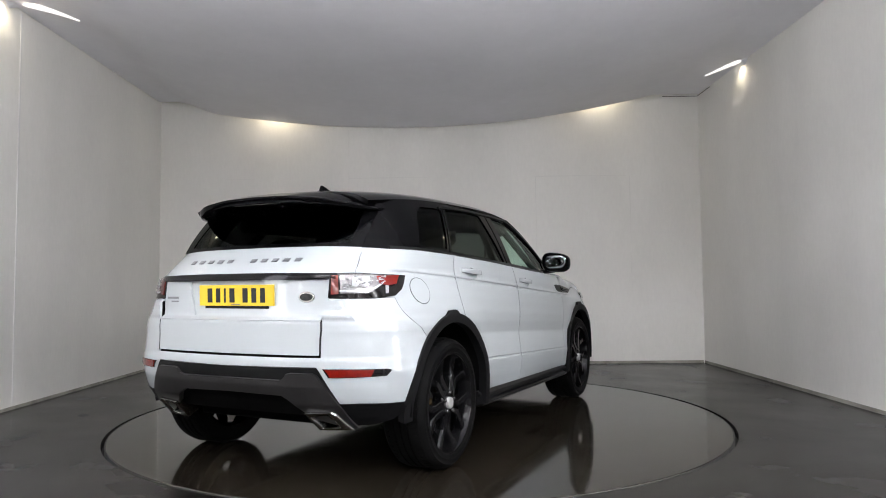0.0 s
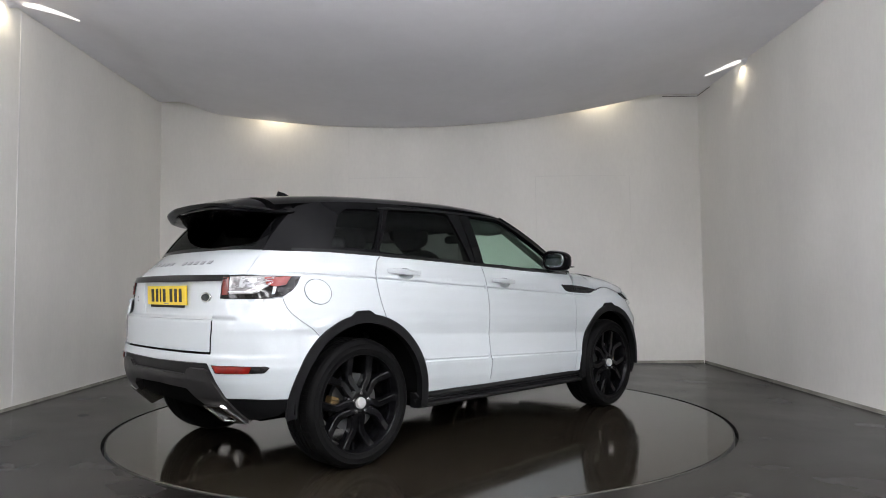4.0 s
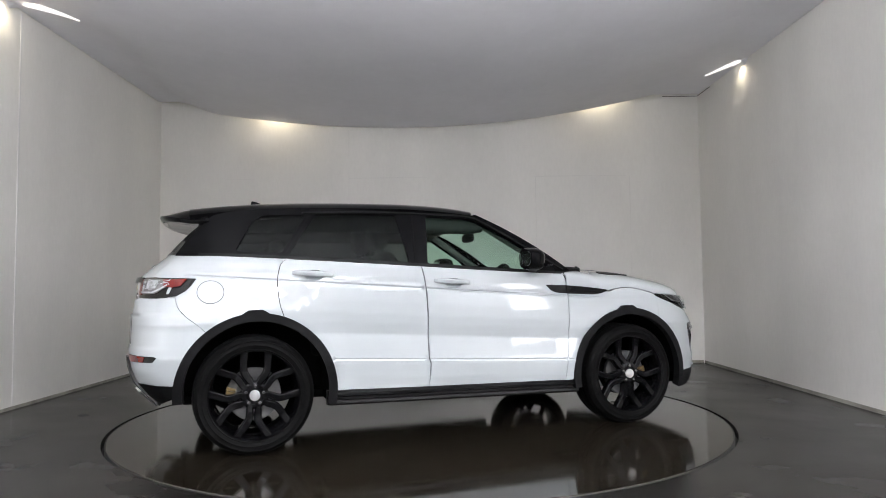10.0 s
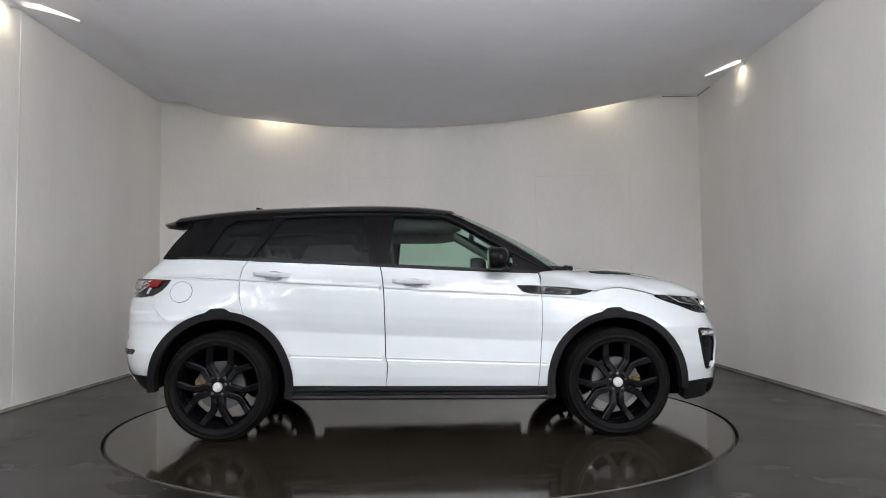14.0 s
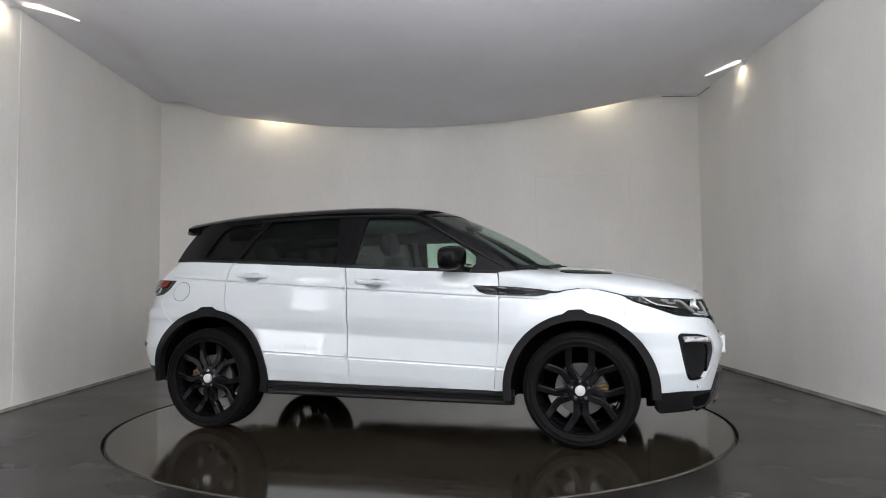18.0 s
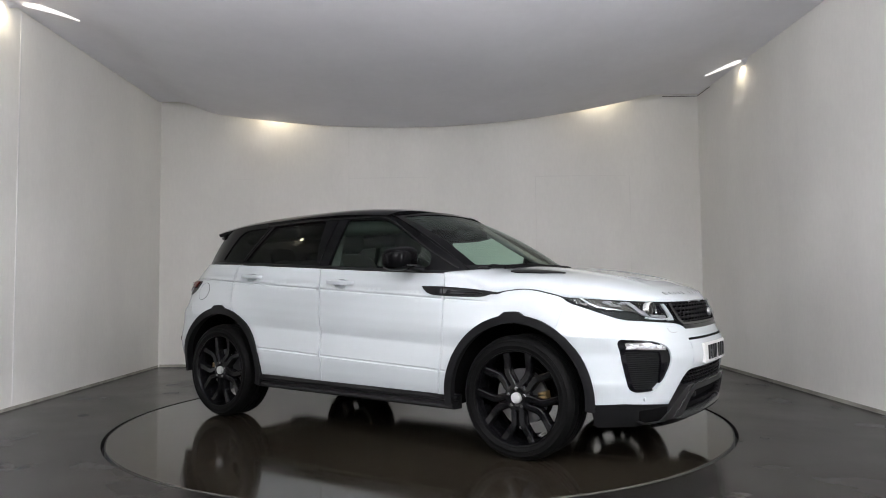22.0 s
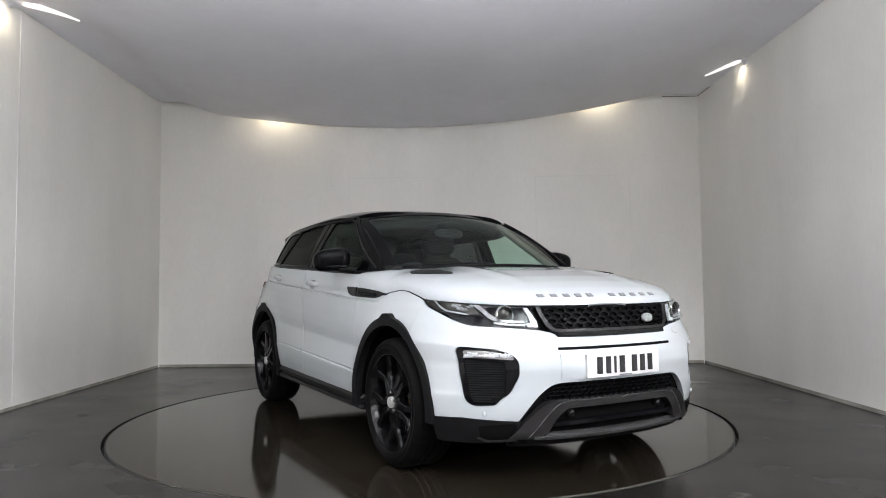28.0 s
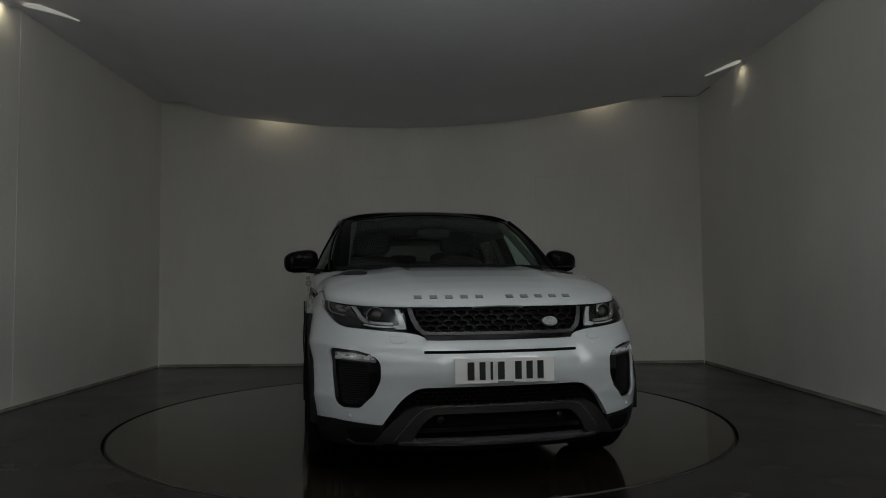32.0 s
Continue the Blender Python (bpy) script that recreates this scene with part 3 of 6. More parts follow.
def dense(poly, step):
    out = []
    for i, a in enumerate(poly):
        b = poly[(i + 1) % len(poly)]
        d = math.hypot(b[0] - a[0], b[1] - a[1])
        if d < 1e-6:
            continue
        k = max(1, int(math.ceil(d / step)))
        out += [(a[0] + (b[0] - a[0]) * t / k, a[1] + (b[1] - a[1]) * t / k) for t in range(k)]
    return out


def shrink(poly, d):
    """Move a polygon's edge inwards by d (outwards where d is negative)."""
    q = np.array(poly)
    area = 0.5 * np.sum(q[:, 0] * np.roll(q[:, 1], -1) - np.roll(q[:, 0], -1) * q[:, 1])
    t = np.roll(q, -1, 0) - np.roll(q, 1, 0)
    n = np.stack([-t[:, 1], t[:, 0]], 1)
    n /= np.linalg.norm(n, axis=1)[:, None] + 1e-12
    return [tuple(p) for p in (q + n * d * (1 if area > 0 else -1))]


def skin_normal(skin, u, v, centre, e=1e-3):
    a, b = skin(u + e, v), skin(u - e, v)
    c, d = skin(u, v + e), skin(u, v - e)
    n = (a - b).cross(c - d)
    if n.length < 1e-12:
        n = Vector((1, 0, 0))
    n.normalize()
    p = skin(u, v)
    return n if n.dot(p - Vector(centre(p))) > 0 else -n


def core(p):
    return (min(1.35, max(-1.25, p.x)), 0.0, 0.75)


def panel(name, outline, skin, material, parent, holes=(), step=0.03, off=0.0, depth=0.012, side=1, both=False,
          label="", gap=0.002, centre=core, su=None, lines=()):
    """A sheet cut from a skin along an outline, with edges turned inwards. side -1: the mirror image; both: with its mirror image."""
    kx = (su or step) / step
    loops = [dense(shrink(outline, gap) if gap else list(outline), step)]
    if both:
        mid = XF0 + NOSE_WAY if outline[0][0] > 0 else XR0 - STERN_WAY
        inner = shrink(outline, gap) if gap else list(outline)
        loops[0] = dense([(mid if abs(a[0] - mid) < 1e-6 else b[0], b[1]) for a, b in zip(outline, inner)], step)
    loops += [dense(h, step * 0.7) for h in holes]
    if kx != 1:
        loops[0] = dense(shrink(outline, gap) if gap else list(outline), max(step, su))
    allp = np.array([p for l in loops for p in l])
    lo, hi = allp.min(0), allp.max(0)
    gx = np.arange(lo[0] + (su or step) / 2, hi[0], su or step)
    gy = np.arange(lo[1] + step / 2, hi[1], step)
    grid = np.array([(x, y) for y in gy for x in gx])
    if len(grid):
        keep = inside(grid, loops[0])
        for h in loops[1:]:
            keep &= ~inside(grid, h)
        grid = grid[keep]
    if len(grid):
        sc = np.array([kx, 1.0])
        d = np.min(np.linalg.norm((grid[:, None, :] - allp[None]) / sc, axis=2), axis=1)
        grid = grid[d > step * 0.45]
    extra = [p for l in lines for p in l]
    runs = [k for k, l in enumerate(lines) for p in l]
    if extra:
        ex = np.array(extra)
        keep = inside(ex, loops[0])
        for h in loops[1:]:
            keep &= ~inside(ex, h)
        ex, runs = ex[keep], np.array(runs)[keep]
        d = np.min(np.linalg.norm(ex[:, None, :] - allp[None], axis=2), axis=1) if len(ex) else np.zeros(0)
        ex, runs = ex[d > 0.003], runs[d > 0.003]
        if len(ex) and len(grid):
            d = np.min(np.abs(grid[:, None, :] - ex[None]) @ np.array([0.4, 1.0]), axis=1)
            grid = grid[d > 0.007]
        first_extra = len(allp) + len(grid)
        grid = np.concatenate([grid, ex]) if len(grid) else ex
    verts = [Vector(p) for p in allp] + [Vector(p) for p in grid]
    edges, base = [], 0
    for l in loops:
        edges += [(base + i, base + (i + 1) % len(l)) for i in range(len(l))]
        base += len(l)
    if len(extra):
        edges += [(first_extra + i, first_extra + i + 1) for i in range(len(ex) - 1) if runs[i] == runs[i + 1] and abs(ex[i + 1][0] - ex[i][0]) < 0.07]
    pts, _, tris, orig, _, _ = delaunay_2d_cdt(verts, edges, [], 0, 1e-7)
    pa = np.array([tuple(p) for p in pts])
    cen = np.array([(pa[t[0]] + pa[t[1]] + pa[t[2]]) / 3 for t in tris])
    ok = inside(cen, loops[0])
    for h in loops[1:]:
        ok &= ~inside(cen, h)
    pos, nor = [], []
    for u, v in pa:
        n = skin_normal(skin, u, v, centre)
        p = skin(u, v)
        if both and abs(p.y) < 1e-4:
            n = Vector((n.x, 0, n.z)).normalized()
        pos.append(p + n * off)
        nor.append(n)
    faces = []
    for t, k in zip(tris, ok):
        if k:
            a, b, c = (pos[i] for i in t)
            faces.append(tuple(t) if (b - a).cross(c - a).dot(nor[t[0]]) > 0 else tuple(t)[::-1])
    used = {}
    for f in faces:
        for i in range(3):
            e = (f[i], f[(i + 1) % 3])
            used[e] = used.get(e, 0) + 1
    rim = [e for e in used if (e[1], e[0]) not in used]
    allpos, allnor, allf = list(pos), list(nor), list(faces)
    for a, b in rim:
        if both and abs(pos[a].y) < 1e-4 and abs(pos[b].y) < 1e-4:
            continue
        w = (pos[b] - pos[a]).cross(nor[a])
        w = w.normalized() if w.length > 1e-9 else nor[a]
        i = len(allpos)
        allpos += [pos[a], pos[b], pos[b] - nor[b] * depth, pos[a] - nor[a] * depth]
        allnor += [w, w, w, w]
        allf.append((i, i + 3, i + 2, i + 1))
    if both or side < 0:
        mp = [Vector((p.x, -p.y, p.z)) for p in allpos]
        mn = [Vector((p.x, -p.y, p.z)) for p in allnor]
        mf = [f[::-1] for f in allf]
        if both:
            k = len(allpos)
            allpos, allnor, allf = allpos + mp, allnor + mn, allf + [tuple(i + k for i in f) for f in mf]
        else:
            allpos, allnor, allf = mp, mn, mf
    me = bpy.data.meshes.new(name)
    me.from_pydata(allpos, [], allf)
    me.materials.append(material)
    me.shade_smooth()
    me.normals_split_custom_set_from_vertices(allnor)
    ob = new(name, me)
    ob.parent = parent
    if label:
        ob["label"] = label
    return ob


def pair(name, outline, skin, material, parent, **k):
    """The right part and its mirror image on the left."""
    return panel(name, outline, skin, material, parent, side=1, **k), panel(name, outline, skin, material, parent, side=-1, **k)


def tube(bm, pts, r, n=8, cap=True, scale=(1, 1)):
    """A round bar along points."""
    rings = []
    pts = [Vector(p) for p in pts]
    for i, p in enumerate(pts):
        d = (pts[min(i + 1, len(pts) - 1)] - pts[max(i - 1, 0)]).normalized()
        a = d.orthogonal() if abs(d.z) > 0.9 else d.cross(Vector((0, 0, 1)))
        a.normalize()
        b = d.cross(a).normalized()
        rr = r[i] if isinstance(r, (list, tuple)) else r
        rings.append([bm.verts.new(p + (a * math.cos(2 * math.pi * k / n) * scale[0] + b * math.sin(2 * math.pi * k / n) * scale[1]) * rr) for k in range(n)])
    for a, b in zip(rings, rings[1:]):
        for k in range(n):
            bm.faces.new((a[k], a[(k + 1) % n], b[(k + 1) % n], b[k]))
    if cap:
        bm.faces.new(rings[0][::-1])
        bm.faces.new(rings[-1])


def blob(bm, centre, size, power=2.5, nu=20, nv=12, m=None):
    """A rounded block."""
    def c(a, e):
        return math.copysign(abs(math.cos(a)) ** e, math.cos(a))

    def s(a, e):
        return math.copysign(abs(math.sin(a)) ** e, math.sin(a))
    e = 2 / power
    grid = []
    for j in range(nv + 1):
        b = -math.pi / 2 + math.pi * j / nv
        row = []
        for i in range(nu):
            a = 2 * math.pi * i / nu
            p = Vector((c(b, e) * c(a, e) * size[0] / 2, c(b, e) * s(a, e) * size[1] / 2, s(b, e) * size[2] / 2))
            row.append(bm.verts.new(Vector(centre) + (m @ p if m else p)))
        grid.append(row)
    for j in range(nv):
        for i in range(nu):
            bm.faces.new((grid[j][i], grid[j][(i + 1) % nu], grid[j + 1][(i + 1) % nu], grid[j + 1][i]))
    bmesh.ops.remove_doubles(bm, verts=bm.verts, dist=1e-5)


def flip(bm):
    """Mirror a mesh to the other side of the car."""
    for v in bm.verts:
        v.co.y = -v.co.y
    bmesh.ops.reverse_faces(bm, faces=bm.faces)
    return bm


def both_sides(name, make, material, parent, label="", smooth=40):
    """make(bm) builds the right one; the left is its mirror image."""
    res = []
    for sgn in (1, -1):
        bm = bmesh.new()
        make(bm)
        res.append(part(name, flip(bm) if sgn < 0 else bm, material, parent, label, smooth))
    return res


# ---- car: body ----
car = thing("car", "white five-door sport utility car with black roof, on a turntable", "car")
RA, FA = (-1.312, 0.378), (1.328, 0.366)      # arch centres, rear and front

B_SEAM = rounded([(-0.257, 1.149), (-0.243, 1.081), (-0.232, 0.968), (-0.226, 0.818), (-0.223, 0.669), (-0.220, 0.540)], 3) + [(-0.210, 0.510), (-0.209, 0.49), (-0.212, 0.43), (-0.217, 0.352)]
A_SEAM = rounded([(0.793, 0.342), (0.802, 0.427), (0.816, 0.577), (0.827, 0.729), (0.830, 0.881), (0.827, 0.985), (0.822, 1.050), (0.813, 1.104)], 3)
C_SEAM = rounded([(-1.135, 1.199), (-1.172, 1.165), (-1.190, 1.108), (-1.197, 1.052), (-1.193, 0.977), (-1.180, 0.895), (-1.153, 0.818)], 3)


def belt_run(x0, x1, n=12, drop=0.004):
    return [(x0 + (x1 - x0) * i / n, BELT(x0 + (x1 - x0) * i / n) - drop) for i in range(n + 1)]


CREASES = [[X(-1.76 + 0.045 * i, crease_z(-1.76 + 0.045 * i, q)) for i in range(65)] for q in (0.988, 0.9935, 0.998, 1.0025, 1.009, 1.016)]
CREASES += [[(-0.93 + 0.045 * i, crease_z(-0.93 + 0.045 * i, q)) for i in range(42)] for q in (0.522, 0.528, 0.533, 0.538, 0.545, 0.678, 0.690, 0.698, 0.710)]
CUPS = ((-0.968, 1.090), (-0.036, 1.034))      # handle cups, rear and front door


def cup_ring(cx, cz, k=1.0):
    return [(cx + 0.062 * k * math.cos(2 * math.pi * i / 28), cz + 0.034 * k * math.sin(2 * math.pi * i / 28)) for i in range(28)]


front_door = B_SEAM[::-1] + belt_run(-0.25, 0.805) + A_SEAM[::-1]
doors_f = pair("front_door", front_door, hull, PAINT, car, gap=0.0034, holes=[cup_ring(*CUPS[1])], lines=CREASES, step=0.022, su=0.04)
rear_door = B_SEAM + [(-0.84, 0.362)] + [X(*p) for p in arc(*RA, 0.468, 0, 69.5, 20) + C_SEAM[::-1]] + belt_run(-1.12, -0.265)
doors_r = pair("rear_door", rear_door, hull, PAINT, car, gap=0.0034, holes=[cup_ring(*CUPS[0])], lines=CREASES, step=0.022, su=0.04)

LAMP_LOW = [(-1.653, 1.062), (-1.679, 1.030), (-1.715, 0.997), (-1.787, 0.966)]
BUMP_SEAM = rounded([(-1.79, 0.960), (-1.778, 0.905), (-1.735, 0.850), (-1.665, 0.795), (-1.609, 0.742)], 3)
quarter = [X(*p) for p in C_SEAM + arc(*RA, 0.468, 70.5, 128.6, 16) + BUMP_SEAM[::-1]] + [X(-1.90, 0.96), B(0.585, 0.965), B(0.585, 1.082), B(0.672, 1.087), B(0.664, 1.12), B(0.648, 1.17), B(0.635, 1.222)] \
    + [X(-1.70, 1.215)] + [X(*p) for p in belt_run(-1.6, -1.14)]
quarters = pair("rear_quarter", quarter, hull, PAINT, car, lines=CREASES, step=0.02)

bumper_r = [B(0, 0.612), B(0, 0.664), B(0.30, 0.665), B(0.5595, 0.667), B(0.5595, 0.76), B(0.5598, 0.86), B(0.5815, 0.957), X(-1.90, 0.955)] + [X(*p) for p in BUMP_SEAM] \
    + [X(*p) for p in arc(*RA, 0.468, 129.4, 172, 14)] + [X(-1.785, 0.434), X(-1.86, 0.436), B(0.735, 0.438), B(0.638, 0.434), B(0.578, 0.557), B(0.540, 0.620)]
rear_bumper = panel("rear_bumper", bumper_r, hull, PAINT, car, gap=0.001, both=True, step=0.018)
tail = [B(0, 0.674), B(0, 1.236), B(0.3, 1.236), B(0.55, 1.236), B(0.632, 1.236), B(0.648, 1.17), B(0.664, 1.12), B(0.672, 1.087), B(0.582, 1.082), B(0.575, 0.96), B(0.5545, 0.86), B(0.552, 0.676)]
RECESS = [B(0.345, 1.048), B(0.285, 0.862), B(0, 0.862), B(0, 1.048)]
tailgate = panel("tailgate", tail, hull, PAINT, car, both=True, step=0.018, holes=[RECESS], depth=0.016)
panel("plate_recess", shrink(RECESS, -0.012), hull, PAINT, tailgate, both=True, step=0.02, off=-0.013, gap=0)
pair("tailgate_gap", [B(0.5515, 0.674), B(0.5515, 0.76), B(0.5520, 0.858), B(0.5560, 0.858), B(0.5560, 0.76), B(0.5560, 0.674)], hull, INSIDE, tailgate, step=0.02, off=0.0012, depth=0.004, gap=0)
panel("garnish_strip", [B(0, 1.052), B(0, 1.084), B(0.3, 1.083), B(0.598, 1.080), B(0.598, 1.052), B(0.3, 1.052)], hull, PIANO, tailgate, both=True, off=0.012, gap=0, step=0.015, label="gloss black strip across the tailgate")
panel("tailgate_ledge", [B(0, 0.846), B(0, 0.866), B(0.3, 0.866), B(0.552, 0.864), B(0.552, 0.846)], hull, PAINT, tailgate, both=True, off=0.004, gap=0, step=0.008, depth=0.02)

fender = A_SEAM[:-2] + [(0.83, 0.985), (0.95, 0.976), (1.10, 0.962), (1.19, 0.962)] + rounded([(1.20, 0.962), (1.247, 0.978), (1.346, 0.989), (1.40, 0.987)], 3)[1:] \
    + [X(*p) for p in rounded([(1.446, 0.980), (1.564, 0.952), (1.604, 0.937), (1.618, 0.925)], 3)] + [X(1.613, 0.88), X(1.603, 0.83), X(1.598, 0.80)] + [X(*p) for p in arc(FA[0], FA[1], 0.468, 57.3, 180, 30)] + [(0.85, 0.345)]
fenders = pair("front_wing", fender, hull, PAINT, car, gap=0.0004, lines=CREASES, step=0.02)

FOG = soften([F(0.815, 0.713), F(0.70, 0.704), F(0.625, 0.684), F(0.592, 0.650), F(0.590, 0.560), F(0.622, 0.490), F(0.685, 0.424), F(0.770, 0.420), F(0.797, 0.440), F(0.818, 0.60), F(0.826, 0.69)], 0.02)
LOWER = rounded([F(0, 0.529), F(0.277, 0.530), F(0.395, 0.527), F(0.449, 0.506), F(0.505, 0.456), F(0.580, 0.348)], 4)
bumper_f = [X(1.6185, 0.9245), X(1.6135, 0.88), X(1.6035, 0.83), X(1.5985, 0.80)] + [X(*p) for p in arc(FA[0], FA[1], 0.468, 57, 0, 18)] + [X(1.80, 0.354), F(0.80, 0.362), F(0.70, 0.355), F(0.58, 0.347)] \
    + LOWER[::-1] + [F(0, 0.757), F(0.2, 0.758), F(0.365, 0.760), F(0.405, 0.777), F(0.46, 0.788), F(0.568, 0.797), F(0.68, 0.807), F(0.745, 0.813), F(0.775, 0.824), X(1.84, 0.844), X(1.762, 0.872), X(1.661, 0.905)]
front_bumper = panel("front_bumper", bumper_f, hull, PAINT, car, gap=0.0004, both=True, step=0.018, holes=[FOG], depth=0.03)


# ---- car: bonnet, a clamshell that rolls over the shoulders ----
SHUT = Table([(0.79, 1.014), (0.95, 1.002), (1.10, 0.985), (1.185, 0.972), (1.247, 0.984), (1.346, 0.995), (1.446, 0.986), (1.564, 0.958), (1.62, 0.943), (1.75, 0.934), (1.90, 0.923), (2.0, 0.915), (2.13, 0.908)], 0.025)
SHUT_SOFT = Table([(0.79, 1.014), (1.0, 1.005), (1.2, 0.999), (1.346, 0.993), (1.446, 0.984), (1.564, 0.958), (1.62, 0.943), (1.75, 0.934), (1.90, 0.923), (2.0, 0.915), (2.13, 0.908)], 0.05)
RIDGE = Table([(0.75, 1.116), (0.90, 1.121), (1.05, 1.134), (1.2, 1.137), (1.33, 1.128), (1.55, 1.104), (1.77, 1.066), (1.90, 1.034), (2.0, 1.000), (2.06, 0.969), (2.10, 0.938), (2.125, 0.908)], 0.02)
REAR_EDGE = Table([(0.0, 0.829), (0.15, 0.826), (0.28, 0.818), (0.36, 0.832), (0.45, 0.87), (0.52, 0.91), (0.6, 0.955), (0.7, 1.03), (0.8, 1.10), (0.9, 1.15), (1.0, 1.175)], 0.01)


def bonnet_skin(k, v):
    """k from the shut line (0) to the middle (1), v from the back (0) to the nose (1)."""
    x0 = REAR_EDGE(k)
    x = x0 + (2.120 - x0) * math.sin(min(1.0, max(0.0, v)) * math.pi / 2)
    b = min(1.0, max(0.0, k) * 3.5)
    b = b * b * (3 - 2 * b)
    ze = SHUT(x) * (1 - b) + SHUT_SOFT(x) * b
    ye = -hull(*X(min(x, 2.119), ze)).y
    a = k * math.pi / 2
    q = min(1.0, max(0.0, (1.15 - x) / 0.33))
    e = 2 / (2.8 + 5.2 * q * q * (3 - 2 * q))
    y = ye * max(0.0, math.cos(a)) ** e
    zc = max(RIDGE(x), ze)
    z = ze + (zc - ze) * max(0.0, math.sin(a)) ** e
    z += 0.010 * math.exp(-((y - 0.40) / 0.05) ** 2) * max(0.0, min(1, (x - 1.0) / 0.3)) * max(0.0, min(1.0, (2.0 - x) / 0.3))
    return Vector((x, -y, z))


def grid_sheet(name, skin, nu, nv, material, parent, both=True, depth=0.012, label="", u0=0.0, u1=1.0):
    """A sheet laid over a skin's full range, with its mirror image, and an edge turned down."""
    bm = bmesh.new()
    g = [[bm.verts.new(skin(u0 + (u1 - u0) * i / nu, j / nv)) for i in range(nu + 1)] for j in range(nv + 1)]
    for j in range(nv):
        for i in range(nu):
            q = (g[j][i], g[j][i + 1], g[j + 1][i + 1], g[j + 1][i])
            if len({tuple(round(c, 6) for c in v.co) for v in q}) > 2:
                bm.faces.new(q)
    if both:
        r = bmesh.ops.duplicate(bm, geom=bm.verts[:] + bm.edges[:] + bm.faces[:])
        for v in r["geom"]:
            if isinstance(v, bmesh.types.BMVert):
                v.co.y = -v.co.y
    bmesh.ops.remove_doubles(bm, verts=bm.verts, dist=2e-4)
    bmesh.ops.recalc_face_normals(bm, faces=bm.faces)
    if sum(f.normal.z * f.calc_area() for f in bm.faces) < 0:
        bmesh.ops.reverse_faces(bm, faces=bm.faces)
    rim = [e for e in bm.edges if len(e.link_faces) == 1]
    bm.normal_update()
    nrm = {v: v.normal.copy() for e in rim for v in e.verts}
    r = bmesh.ops.extrude_edge_only(bm, edges=rim)
    for v in [v for v in r["geom"] if isinstance(v, bmesh.types.BMVert)]:
        near = min(nrm, key=lambda o: (o.co - v.co).length_squared)
        v.co -= nrm[near] * depth
    me = bpy.data.meshes.new(name)
    bm.to_mesh(me)
    bm.free()
    me.materials.append(material)
    me.shade_smooth()
    me.set_sharp_from_angle(angle=radians(50))
    ob = new(name, me)
    ob.parent = parent
    if label:
        ob["label"] = label
    return ob


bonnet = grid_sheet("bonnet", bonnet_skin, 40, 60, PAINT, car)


def top_skin(x, y):
    """The bonnet's upper face by plan place."""
    ze = SHUT_SOFT(x)
    ye = -hull(*X(min(x, 2.119), ze)).y
    zc = RIDGE(x)
    return Vector((x, y, ze + (zc - ze) * max(0.0, 1 - min(1.0, abs(y) / ye) ** 2.8) ** (1 / 2.8)))


def up(p):
    return (p.x, p.y, p.z - 1)


vent_shape = [(1.19, -0.712), (1.265, -0.740), (1.40, -0.703), (1.535, -0.607), (1.475, -0.588), (1.335, -0.605), (1.215, -0.650)]
pair("bonnet_vent", soften(vent_shape, 0.03), top_skin, PLASTIC, bonnet, off=0.006, gap=0, centre=up, label="black bonnet air vent")

# ---- car: upper body ----
roof = grid_sheet("roof", lambda k, v: roof_skin(-1.72 + (2.008 - 0.10 * (1 - k) ** 2.4) * v, -(1 - k)), 24, 56, BLACK_PAINT, car, depth=0.03, label="gloss black painted roof")


def cut_x(x0, z0, x1, z1, n=8, bow=0.0):
    return [(x0 + (x1 - x0) * i / n, z0 + (z1 - z0) * i / n + bow * 4 * (i / n) * (1 - i / n)) for i in range(n + 1)]


def upper_run(x0, x1, n=14, drop=0.0):
    """Along the upper side's top edge, under the roof's rail."""
    return [(x0 + (x1 - x0) * i / n, CROWN(x0 + (x1 - x0) * i / n) - 0.073 - drop) for i in range(n + 1)]


def flank(p):
    return (p.x, 0.0, p.z - 0.3)


G_QUARTER = [(-1.45, 1.244), (-1.165, 1.232), (-1.00, 1.490), (-1.10, 1.492), (-1.27, 1.482), (-1.34, 1.440)]
G_REAR = [(-1.125, 1.222), (-0.330, 1.176), (-0.385, 1.508), (-0.62, 1.511), (-0.935, 1.498)]
G_FRONT = [(-0.205, 1.168), (0.60, 1.124), (0.655, 1.150), (0.655, 1.215), (0.60, 1.262), (0.33, 1.420), (0.205, 1.482), (0.17, 1.494), (-0.165, 1.508)]
GQ, GR, GF = soften(G_QUARTER, 0.02), soften(G_REAR, 0.018), soften(G_FRONT, 0.02)
frame_side = belt_run(-1.80, 0.96, 40, 0.002) + cut_x(0.95, 1.105, 0.24, 1.520, 16, 0.012) + upper_run(0.20, -1.55, 30) + SIDE_END[3:0:-1]
uppers = pair("side_frame", frame_side, side_glass, BLACK_PAINT, car, holes=[GQ, GR, GF], step=0.03, depth=0.03, gap=0, centre=flank, label="gloss black window frame and pillars")
